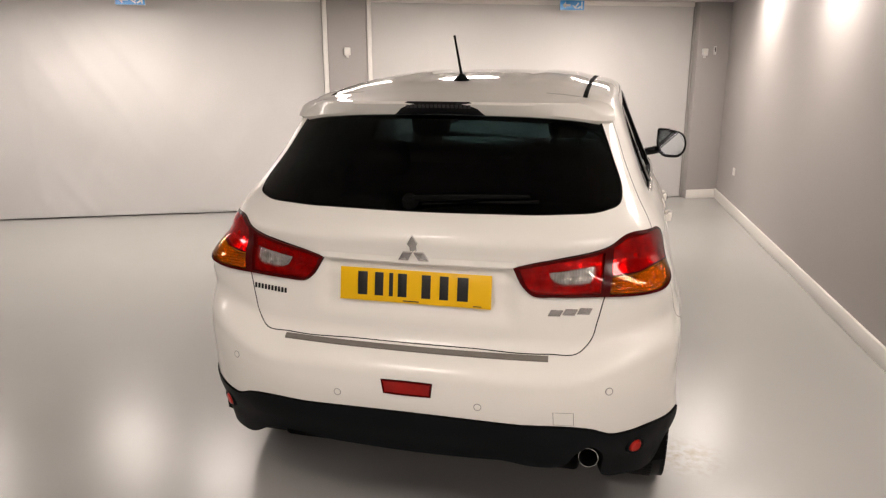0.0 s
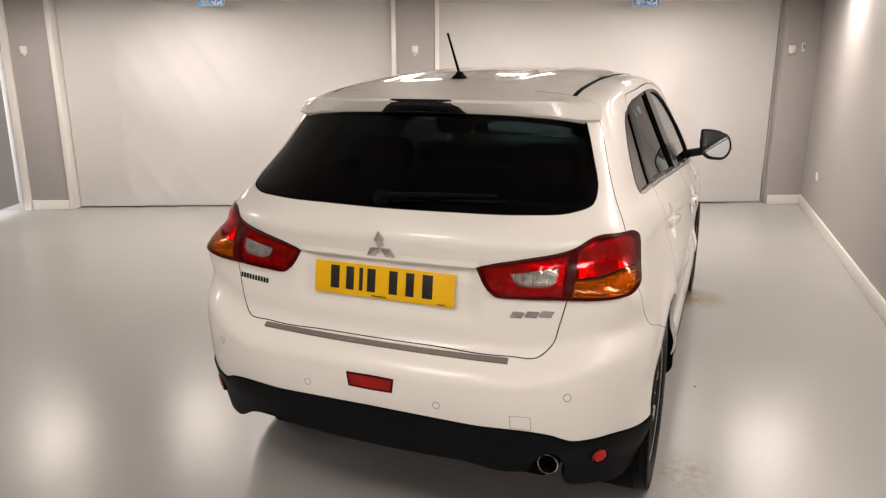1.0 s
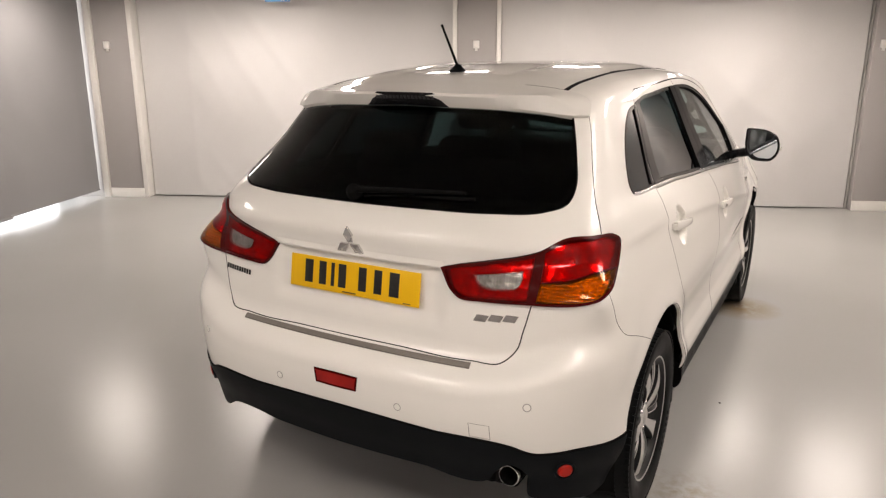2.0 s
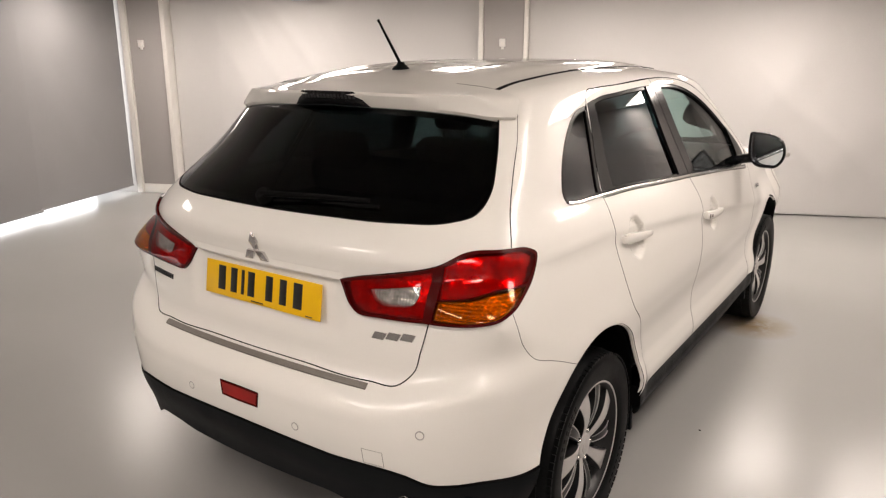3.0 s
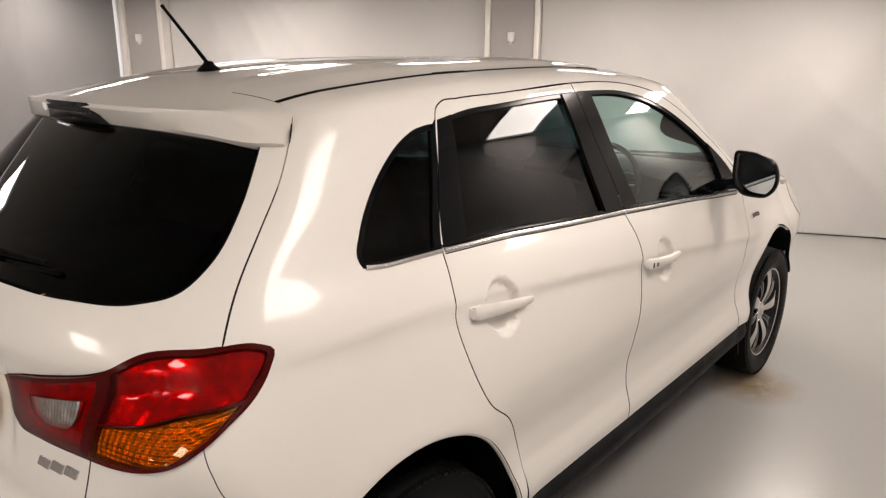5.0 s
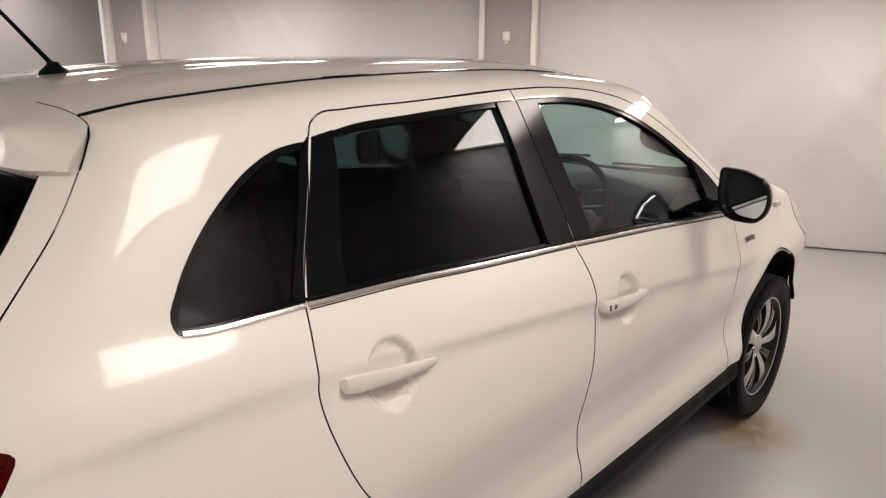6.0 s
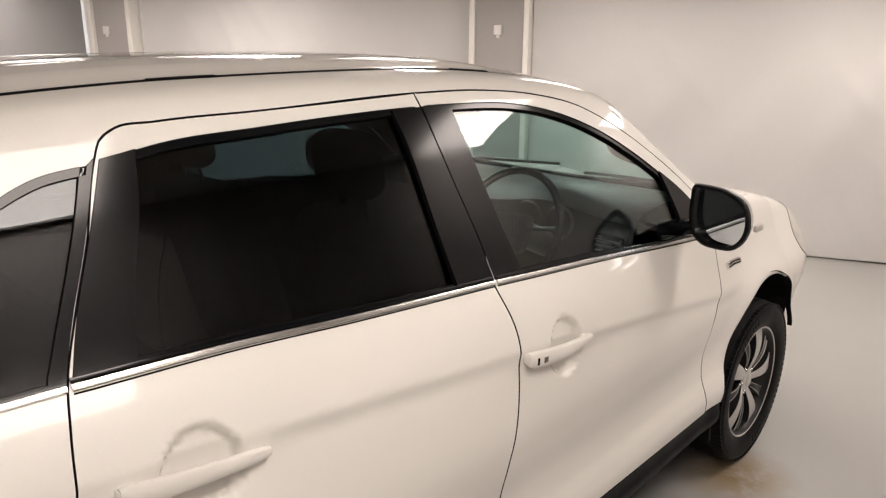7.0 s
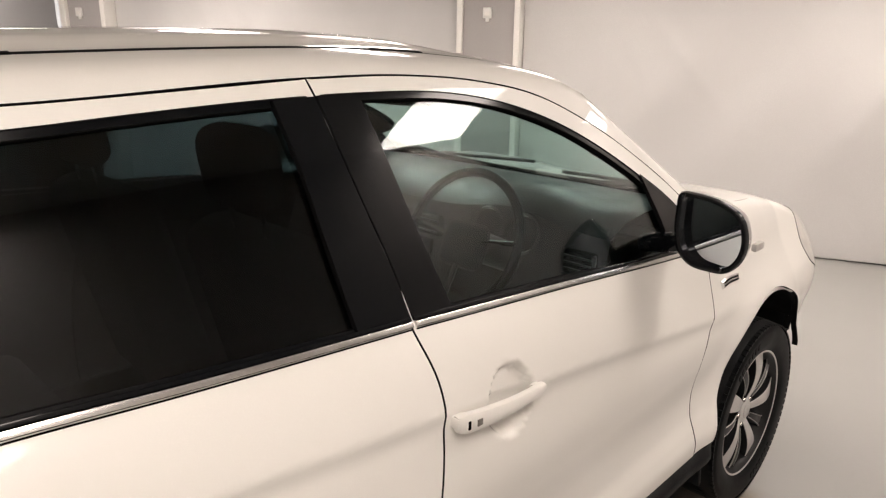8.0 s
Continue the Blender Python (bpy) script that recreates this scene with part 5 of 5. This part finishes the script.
part("plate_bar", box((0.028, 0.001, 0.003), (0.215, -0.0026, -0.049)), INK, plate, "small black bar")
m = on_skin(chart_wrap, 0.0, 1.052, 0.004) @ Matrix.Scale(1.18, 4)
emblem = part("emblem", box((0.02, 0.02, 0.004), (0, 0, -0.004), 0.001), SATIN_CHROME, car, "chrome emblem of plain lozenges")
emblem.matrix_basis = m
for ang in (90, 210, 330):
    bm = bmesh.new()
    c, s = math.cos(radians(ang)), math.sin(radians(ang))
    ring = [(0.002, 0), (0.026, -0.0145), (0.051, 0), (0.026, 0.0145)]
    low_ring = [bm.verts.new((a * c - b * s, a * s + b * c - 0.012, -0.004)) for a, b in ring]
    mid_ring = [bm.verts.new((a * c - b * s, a * s + b * c - 0.012, 0.003)) for a, b in ring]
    peak = bm.verts.new((0.026 * c, 0.026 * s - 0.012, 0.007))
    for k in range(4):
        bm.faces.new((low_ring[k], low_ring[(k + 1) % 4], mid_ring[(k + 1) % 4], mid_ring[k]))
        bm.faces.new((mid_ring[k], mid_ring[(k + 1) % 4], peak))
    bmesh.ops.recalc_face_normals(bm, faces=bm.faces)
    part("lozenge", bm, SATIN_CHROME, emblem, smooth=False)


def bar_row(name, s0, z0, s1, z1, tall, count, mat, wide=0.8, slant=0.0):
    base = None
    for i in range(count):
        u = (i + 0.5) / count
        m = on_skin(chart_wrap, s0 + (s1 - s0) * u, z0 + (z1 - z0) * u, 0.0015)
        bm = box((abs(s1 - s0) / count * wide, tall, 0.004), (0, 0, 0), 0.001, 1)
        for v in bm.verts:
            v.co.x += slant * v.co.y
        bmesh.ops.transform(bm, matrix=m, verts=bm.verts)
        made = part(name if base is None else "bar", bm, mat, base or car, "plain metal bars in place of lettering" if base is None else "")
        base = base or made


bar_row("badge_bars", wrap_of(0.442, 0.018), 0.855, wrap_of(0.575, 0.04), 0.869, 0.021, 3, SATIN_CHROME, 1.2, 0.5)
bar_row("maker_bars", -wrap_of(0.60, 0.03), 0.872, -wrap_of(0.465, 0.02), 0.864, 0.018, 10, DARK_ALLOY, 0.85)

# aerial, rear wiper
m = on_skin(chart_roof, 0.0, 0.715, 0.0)
aerial = part("aerial", turned([(0.0, 0.026), (0.012, 0.024), (0.016, 0.016), (0.030, 0.004), (0.034, -0.004)], pose(0, 0.715, float(top(np.array(0.0), np.array(0.715))) + 0.001), 28), CLADDING, car, "short black roof aerial")
base = Vector((0, 0.712, float(top(np.array(0.0), np.array(0.715))) + 0.02))
tip = Vector((-0.002, 0.592, 1.737))
part("rod", tube([base, base.lerp(tip, 0.5), base.lerp(tip, 0.93), tip], [0.0058, 0.0048, 0.0042, 0.0052], 10), GAP, aerial)
(p0,), (n0,) = reach(chart_wrap, [(-0.03, 1.186)])
(p1,), (n1,) = reach(chart_wrap, [(0.36, 1.200)])
p0, n0, p1, n1 = Vector(p0), Vector(n0), Vector(p1), Vector(n1)
wiper = part("rear_wiper", tube([p0 + n0 * 0.022, p0.lerp(p1, 0.5) + n0 * 0.026, p1 + n1 * 0.02], [0.011, 0.008, 0.006], 8), GAP, car, "black rear wiper arm")
part("blade", tube([p0.lerp(p1, 0.1) + n0 * 0.008 + Vector((0, 0, -0.012)), p1 + n1 * 0.008 + Vector((0.03, 0, -0.008))], 0.006, 6), GAP, wiper)
part("pivot", turned([(0.0, 0.03), (0.02, 0.028), (0.026, 0.015), (0.028, -0.004)], on_skin(chart_wrap, -0.03, 1.186), 24), GAP, wiper)

# sills and wheel arch liners
for mirror, hand in SIDES:
    edge = [(1.016, 0.404, 1), (1.4, 0.410), (1.9, 0.409), (2.5, 0.402), (2.92, 0.400, 1), (2.93, 0.34), (2.94, 0.290, 1), (2.4, 0.285), (1.6, 0.285), (1.04, 0.290, 1), (1.014, 0.34)]
    shape = lambda p: -0.004 + 0.024 * (1 - ease(0.335, 0.40, p[:, 2])) - 0.012 * (1 - ease(0.27, 0.32, p[:, 2]))
    part("sill_cladding", cut(chart_side, [outline(edge)], 0.03, 0.002, 0.002, 0.04, shape, mirror), [CLADDING, GAP, GAP], car, "black grained plastic sill")
    for k, (cy, cz, r) in enumerate(ARCHES):
        bm = bmesh.new()
        rings = []
        for i in range(25):
            a = radians((27 if k else -12) + (165 if k else 204) * i / 24)
            ring = []
            for x, grow in ((0.852, 0.002), (0.80, 0.02), (0.58, 0.03), (0.57, -0.30)):
                y, z = cy + (r + grow) * math.cos(a) * (1.12 if k == 1 and math.cos(a) > 0 else 1.0), cz + (r + grow) * math.sin(a)
                x = min(x, float(flank(np.array(y), np.array(max(z, 0.36)))) - 0.014)
                ring.append(bm.verts.new((-x if mirror else x, y, z)))
            rings.append(ring)
        for q0, q1 in zip(rings, rings[1:]):
            for j in range(3):
                bm.faces.new((q0[j], q0[j + 1], q1[j + 1], q1[j]))
        bmesh.ops.recalc_face_normals(bm, faces=bm.faces)
        part("wheel_arch_liner", bm, GAP, car, "black wheel arch liner")
    for k, (a0, a1) in enumerate(((162, 4), (172, 62))):
        line = np.array(arch_line(k, a0, a1, 40, -0.0005))
        edge, _ = reach(chart_side, line)
        bm = bmesh.new()
        rows = []
        for p in edge:
            ring = []
            for inward, drop in ((0.0015, 0.0), (0.003, 0.003), (0.012, 0.005), (0.014, -0.004)):
                out = np.array((0.0, p[1] - ARCHES[k][0], p[2] - ARCHES[k][1]))
                out /= np.linalg.norm(out)
                q = p - out * drop - np.array((inward, 0, 0))
                ring.append(bm.verts.new((-q[0] if mirror else q[0], q[1], q[2])))
            rows.append(ring)
        for q0, q1 in zip(rows, rows[1:]):
            for j in range(3):
                bm.faces.new((q0[j], q0[j + 1], q1[j + 1], q1[j]))
        bmesh.ops.recalc_face_normals(bm, faces=bm.faces)
        part("arch_lip", bm, PAINT, car)
    for y, z in ((1.035, 0.245), (2.925, 0.25)):
        part("mud_flap", box((0.17, 0.02, 0.12), (-0.77 if mirror else 0.77, y, z + 0.03), 0.006, turn=(8, 0, 0)), CLADDING, car, "black mud flap")
# an added black box stands in for the deep shadow under the rear bumper
part("under_bumper_shade", box((1.0, 0.05, 0.16), (0, 0.09, 0.34), 0.02), GAP, car, "black box for the shadow under the bumper")
part("floor_pan", box((1.12, 3.9, 0.06), (0, 2.05, 0.27), 0.02), GAP, car, "dark underbody")
part("sill_box", box((1.62, 1.80, 0.08), (0, 1.99, 0.28), 0.02), GAP, car, "dark underbody")
part("engine_bulkhead", box((1.1, 0.04, 0.66), (0, 3.0, 0.64), 0.01), GAP, car)


# ---- wheels ----
def wheel(at, flip):
    """A wheel standing at the hub; its axle along x."""
    hub = new("wheel")
    hub.parent = car
    k_rim = 0.95
    tyre_profile = [(0.2285, -0.098), (0.250, -0.108), (0.30, -0.1135), (0.320, -0.108), (0.330, -0.094), (0.3345, -0.05), (0.337, 0.0), (0.3345, 0.05), (0.330, 0.094), (0.320, 0.108), (0.313, 0.1095), (0.310, 0.112), (0.30, 0.1135), (0.26, 0.1115), (0.245, 0.107), (0.2285, 0.098)]
    tyre = part("tyre", turned(tyre_profile, pose(0, 0, 0, 0, 90, 0), 96), RUBBER, hub, "black rubber tyre")
    treads = bmesh.new()
    for k in range(84):
        for h, w in ((0.098, 0.026), (0.05, 0.03), (-0.05, 0.03), (-0.098, 0.026)):
            m = pose(0, 0, 0, 360 * k / 84 + (2 if h in (0.05, -0.098) else 0), 0, 0) @ Matrix.Translation((h, 0, 0.3345 if abs(h) < 0.09 else 0.3275))
            vs = [treads.verts.new(m @ Vector((x * w / 2, y * 0.0098, z))) for z in (-0.006, 0.0013) for x, y in ((-1, -1), (1, -1), (1, 1), (-1, 1))]
            treads.faces.new(vs[4:])
            for q in range(4):
                treads.faces.new((vs[q], vs[(q + 1) % 4], vs[4 + (q + 1) % 4], vs[4 + q]))
    part("tread", treads, RUBBER, tyre, smooth=False, kind="stuff")
    rim = part("rim", turned([(r * k_rim, h) for r, h in ((0.236, -0.09), (0.21, -0.08), (0.205, 0.0), (0.213, 0.06), (0.226, 0.082), (0.2315, 0.0935), (0.236, 0.098), (0.2425, 0.099), (0.2435, 0.092))], pose(0, 0, 0, 0, 90, 0), 96), DARK_ALLOY, hub, "dark grey alloy rim")
    part("rim_edge", turned([(r * k_rim, h) for r, h in ((0.2355, 0.0987), (0.2375, 0.1004), (0.2415, 0.1008), (0.2428, 0.1000))], pose(0, 0, 0, 0, 90, 0), 96), ALLOY, hub, "bright machined rim edge")
    part("brake_disc", turned([(0.05, -0.01), (0.14, -0.01), (0.142, -0.02), (0.14, -0.03), (0.05, -0.03)], pose(0, 0, 0, 0, 90, 0), 48), IRON, hub, "grey iron brake disc")
    part("caliper", box((0.06, 0.08, 0.12), (-0.02, -0.12, 0.05), 0.015), IRON, hub)
    # a black disc stands in for the shade deep behind the spokes
    part("barrel_shade", turned([(0.0, -0.055), (0.194, -0.055)], pose(0, 0, 0, 0, 90, 0), 48), GAP, hub)
    # five broad machined blades, each followed by a slim dark spoke with bright edges
    end = 0.2315 * k_rim

    def run(start, sweep, w0, w1, rise, u, across):
        """A point on a spoke: u from the hub (0) to the rim (1), across from one edge to the other."""
        r = 0.040 + (end - 0.040) * u
        a = radians(start + sweep * u)
        wide = (w0 + (w1 - w0) * u**1.25) * across
        h = 0.074 + 0.019 * math.sin(math.pi * u * 0.9) + 0.002 * u + rise
        return Vector((h, r * math.cos(a) - wide * math.sin(a), r * math.sin(a) + wide * math.cos(a)))

    def blade(name, shape, faces, label, deep=0.045):
        bm = bmesh.new()
        rows = []
        for i in range(13):
            row = []
            for across, drop in ((-0.5, deep), (-0.5, 0.002), (-0.45, 0.0), (0.0, 0.0), (0.45, 0.0), (0.5, 0.002), (0.5, deep)):
                p = run(*shape, i / 12, across)
                row.append(bm.verts.new(p - Vector((drop, 0, 0))))
            rows.append(row)
        for q0, q1 in zip(rows, rows[1:]):
            for j in range(6):
                f = bm.faces.new((q0[j], q0[j + 1], q1[j + 1], q1[j]))
                f.material_index = 1 if faces and 1 <= j <= 4 else 0
        bmesh.ops.recalc_face_normals(bm, faces=bm.faces)
        return part(name, bm, [DARK_ALLOY, ALLOY], hub, label)

    for k in range(5):
        blade("spoke", (72 * k - 3, 6, 0.026, 0.078, 0.0, ), True, "machined alloy spoke")
        slim = (72 * k + 33, 3, 0.016, 0.042, -0.009)
        blade("slim_spoke", slim, False, "dark alloy spoke", 0.03)
        for side, wide in ((-0.5, 0.0026), (0.5, 0.0014)):
            line = [run(*slim, 0.16 + 0.83 * i / 10, side) + Vector((0.001, 0, 0)) for i in range(11)]
            part("spoke_edge", tube(line, [wide * (0.5 + 0.5 * i / 10) for i in range(11)], 6), ALLOY, hub, "bright machined spoke edge")
    # a collar that ties the blades to the hub, and plain raised bars where the tyre is lettered
    part("hub_collar", turned([(0.024, 0.081), (0.036, 0.080), (0.043, 0.077), (0.047, 0.068), (0.048, 0.03)], pose(0, 0, 0, 0, 90, 0), 40), ALLOY, hub)
    for first in (8, 188):
        for k in range(7):
            m = pose(0, 0, 0, first + 5.2 * k, 0, 0) @ Matrix.Translation((0.1125, 0, 0.281))
            bm = box((0.004, 0.014, 0.022), (0, 0, 0), 0.0012, 1)
            bmesh.ops.transform(bm, matrix=m, verts=bm.verts)
            part("raised_bar", bm, RUBBER, tyre, "plain raised rubber bar", False)
    cap = part("centre_cap", turned([(0.0, 0.087), (0.020, 0.086), (0.026, 0.083), (0.028, 0.07)], pose(0, 0, 0, 0, 90, 0), 36), ALLOY, hub, "silver wheel centre cap")
    for k in range(5):
        a = radians(72 * k + 34)
        spot = Matrix.Translation((0, 0.051 * math.cos(a), 0.051 * math.sin(a))) @ pose(0, 0, 0, 0, 90, 0)
        part("nut_well", turned([(0.009, 0.058), (0.0155, 0.060), (0.0165, 0.074), (0.018, 0.074), (0.018, 0.03)], spot, 20), DARK_ALLOY, hub, "dark recess round a nut")
        part("wheel_nut", turned([(0.0, 0.080), (0.006, 0.079), (0.0085, 0.075), (0.0092, 0.055)], spot, 12), SATIN_CHROME, hub, "chrome wheel nut")
    hub.matrix_basis = Matrix.Translation(at) @ pose(0, 0, 0, 0, 0, 180 if flip else 0) @ pose(0, 0, 0, 4 if at[1] > 2 else 31, 0, 0)
    return hub


for y, z in HUBS:
    wheel(Vector((0.758, y, z + 0.0005)), False)
    wheel(Vector((-0.758, y, z + 0.0005)), True)

# ---- door mirrors ----
MIRROR_AT = (0.955, 2.53, 1.164)
for mirror, hand in SIDES:
    s = -1 if mirror else 1
    bm = bmesh.new()
    rim_pts = []
    shape = [(-0.090, 0.086), (-0.06, 0.087), (0.028, 0.074), (0.073, 0.051), (0.094, 0.008), (0.096, -0.032), (0.085, -0.066), (0.052, -0.097), (0.007, -0.102), (-0.051, -0.094), (-0.081, -0.068), (-0.097, -0.019), (-0.098, 0.037)]
    shape = [(u * 0.93, v * 0.97) for u, v in shape]
    loop = outline(shape, 0.01)
    middle = Vector(MIRROR_AT)
    rings = []
    for depth, grow in ((0.034, 0.85), (0.0, 0.862), (-0.005, 0.91), (-0.002, 0.98), (0.006, 1.0), (0.014, 0.985), (0.015, 0.995), (0.04, 0.95), (0.068, 0.82), (0.086, 0.6), (0.092, 0.25)):
        rings.append([bm.verts.new(middle + Vector((u * grow, depth - u * 0.03, v * grow))) for u, v in loop])
    for n, (q0, q1) in enumerate(zip(rings, rings[1:])):
        for k in range(len(loop)):
            f = bm.faces.new((q0[k], q0[(k + 1) % len(loop)], q1[(k + 1) % len(loop)], q1[k]))
            f.material_index = 0 if n < 6 else 1
    bm.faces.new(rings[-1]).material_index = 1
    bmesh.ops.scale(bm, vec=(s, 1, 1), verts=bm.verts)
    bmesh.ops.recalc_face_normals(bm, faces=bm.faces)
    housing = part("door_mirror", bm, [GLOSS_BLACK, CHROME], car, "black door mirror with bright cap")
    bm = bmesh.new()
    bm.faces.new([bm.verts.new((s * (middle.x + u * 0.87), middle.y + 0.017 - u * 0.132 + v * -0.02, middle.z + v * 0.87)) for u, v in loop])
    bm.faces.ensure_lookup_table()
    bm.normal_update()
    if bm.faces[0].normal.y > 0:
        bmesh.ops.reverse_faces(bm, faces=bm.faces)
    part("mirror_glass", bm, MIRROR, housing, "silvered mirror glass", False)
    part("stalk", box((0.165, 0.06, 0.05), (s * 0.817, 2.615, 1.094), 0.015, turn=(0, s * -12, 0)), GLOSS_BLACK, housing)
    part("repeater", box((0.014, 0.05, 0.02), (s * 1.045, 2.60, 1.134), 0.005), CLEAR, housing, "clear side repeater")

# ---- cabin, seen through the glass ----


def seat(x, y, rear=False, wide=0.50):
    it = new("rear_bench" if rear else "front_seat")
    it.parent = car
    tagged(it, "charcoal cloth rear bench" if rear else "charcoal cloth front seat")
    part("cushion", box((wide, 0.50, 0.16), (x, y + 0.12, 0.62), 0.05, 3, (4, 0, 0)), CLOTH, it)
    part("backrest", box((wide * 0.96, 0.15, 0.64), (x, y - 0.16, 0.90), 0.06, 3, (14, 0, 0)), CLOTH, it)
    for hx in ((x - wide * 0.32, x + wide * 0.32) if rear else (x,)):
        rest = part("headrest", box((0.26 if rear else 0.21, 0.10, 0.17), (hx, y - 0.265, 1.232 if rear else 1.345), 0.045, 4, (10, 0, 0)), CLOTH, it)
        for dx in (-0.06, 0.06):
            part("post", tube([(hx + dx, y - 0.24, 1.16), (hx + dx, y - 0.262, 1.27)], 0.006, 8), CHROME, it)
    return it


seat(0.37, 1.91), seat(-0.36, 1.86), seat(0.0, 1.06, True, 1.18)
dash = bmesh.new()
rows = []
for x in np.linspace(-0.70, 0.70, 29):
    cowl = 0.035 * math.exp(-(((x - 0.36) / 0.16) ** 2))
    rows.append([dash.verts.new((x, y, z)) for y, z in ((3.02, 1.115), (2.86, 1.142), (2.70, 1.140 + cowl * 0.6), (2.58, 1.125 + cowl), (2.52, 1.09 + cowl), (2.50, 1.00), (2.44, 0.84), (2.50, 0.64), (2.70, 0.50))])
for a, b in zip(rows, rows[1:]):
    for k in range(8):
        dash.faces.new((a[k], a[k + 1], b[k + 1], b[k]))
bmesh.ops.recalc_face_normals(dash, faces=dash.faces)
dashboard = part("dashboard", dash, TRIM_DARK, car, "charcoal moulded dashboard")
for x in (0.30, 0.43):
    part("dial", turned([(0.0, 0.0), (0.05, 0.0), (0.055, 0.012), (0.06, 0.0)], pose(x, 2.495, 1.06, 80, 0, 0), 32), SMOKE_DIAL, dashboard, "dark instrument dial")
for x in (0.63, -0.63, 0.06, -0.08):
    vent = part("air_vent", box((0.10, 0.03, 0.07), (x, 2.492, 1.02), 0.012), GLOSS_BLACK, car, "round-cornered air vent")
    for k in range(3):
        part("vane", box((0.085, 0.006, 0.005), (x, 2.475, 1.002 + 0.018 * k), 0.001), TRIM_DARK, vent)
part("display", box((0.18, 0.02, 0.11), (-0.01, 2.476, 0.92), 0.006), GLOSS_BLACK, dashboard)
wheel_pose = pose(0.385, 2.28, 1.075, 66, 0, 0)
pts = [wheel_pose @ Vector((0.19 * math.cos(2 * math.pi * k / 48), 0.19 * math.sin(2 * math.pi * k / 48), 0)) for k in range(49)]
steering = part("steering_wheel", tube(pts, 0.0122, 12, False), GLOSS_BLACK, car, "black leather steering wheel")
hubm = box((0.15, 0.13, 0.05), (0, -0.01, -0.02), 0.03, 3)
bmesh.ops.transform(hubm, matrix=wheel_pose, verts=hubm.verts)
part("boss", hubm, DOOR_CARD, steering)
for ang, mat in ((8, CHROME), (172, CHROME), (270, TRIM_DARK)):
    c, s = math.cos(radians(ang)), math.sin(radians(ang))
    part("wheel_spoke", tube([wheel_pose @ Vector((0.06 * c, 0.06 * s, -0.012)), wheel_pose @ Vector((0.178 * c, 0.178 * s, 0))], 0.008, 8), mat, steering, "silver-trimmed spoke" if mat is CHROME else "")
part("column", tube([wheel_pose @ Vector((0, 0, -0.03)), wheel_pose @ Vector((0, 0, -0.25))], 0.045, 14), TRIM_DARK, steering)
part("interior_mirror", box((0.24, 0.03, 0.07), (0, 2.42, 1.43), 0.015, 3, (-8, 0, 8)), GLOSS_BLACK, car, "black interior mirror")
part("mirror_stem", tube([(0, 2.44, 1.45), (0, 2.47, 1.50)], 0.010, 8), GLOSS_BLACK, car)
part("centre_console", box((0.22, 1.0, 0.34), (0, 2.1, 0.52), 0.04, 3), TRIM_DARK, car)
part("load_cover", box((1.08, 0.52, 0.02), (0, 0.62, 1.06), 0.006), TRIM_DARK, car, "black luggage cover")
part("cabin_floor", box((1.5, 2.7, 0.02), (0, 1.7, 0.36), 0.004), TRIM_DARK, car)
for x in (-0.36, 0.36):
    part("sun_visor", box((0.30, 0.16, 0.018), (x * 0.92, 2.22, 1.492), 0.008, 2, (8, 0, 0)), LINING, car)

# inner trim of the front pillars and the header rail
for mirror, hand in SIDES:
    edge = np.array([(0.560, 2.300), (0.600, 2.40), (0.628, 2.50), (0.655, 2.65), (0.685, 2.80), (0.708, 2.91)])
    wide = np.array([0.150, 0.135, 0.125, 0.115, 0.105, 0.10])
    bm = bmesh.new()
    rings = []
    for (x, y), w in zip(edge, wide):
        across = np.array([(x + 0.004, y), (x - w * 0.35, y + 0.01), (x - w * 0.8, y + 0.02), (x - w, y + 0.02)])
        place, out = reach(chart_roof, across)
        drop = np.array([0.016, 0.030, 0.024, 0.010])
        ring = place - out * drop[:, None]
        rings.append([bm.verts.new((-q[0] if mirror else q[0], q[1], q[2])) for q in ring])
    for a, b in zip(rings, rings[1:]):
        for k in range(3):
            bm.faces.new((a[k], a[k + 1], b[k + 1], b[k]))
    bmesh.ops.recalc_face_normals(bm, faces=bm.faces)
    bmesh.ops.solidify(bm, geom=bm.faces[:], thickness=0.004)
    part("pillar_trim", bm, LINING, car, "grey front pillar trim")
bm = bmesh.new()
rings = []
for x in np.linspace(-0.54, 0.54, 19):
    place, out = reach(chart_roof, np.array([(x, 2.25), (x, 2.33), (x, 2.42)]))
    ring = place - out * np.array([0.040, 0.036, 0.010])[:, None]
    rings.append([bm.verts.new(q) for q in ring])
for a, b in zip(rings, rings[1:]):
    for k in range(2):
        bm.faces.new((a[k], a[k + 1], b[k + 1], b[k]))
bmesh.ops.recalc_face_normals(bm, faces=bm.faces)
bmesh.ops.solidify(bm, geom=bm.faces[:], thickness=0.004)
part("header_trim", bm, LINING, car, "grey header rail trim")

# a speck of grit on the floor
grit = bmesh.new()
bmesh.ops.create_icosphere(grit, subdivisions=1, radius=0.005)
bmesh.ops.scale(grit, vec=(1.3, 0.8, 0.6), verts=grit.verts)
bmesh.ops.translate(grit, vec=(0.983, 1.592, 0.003), verts=grit.verts)
part("grit", grit, RUBBER, None, "tiny dark speck of grit on the floor", category="debris")
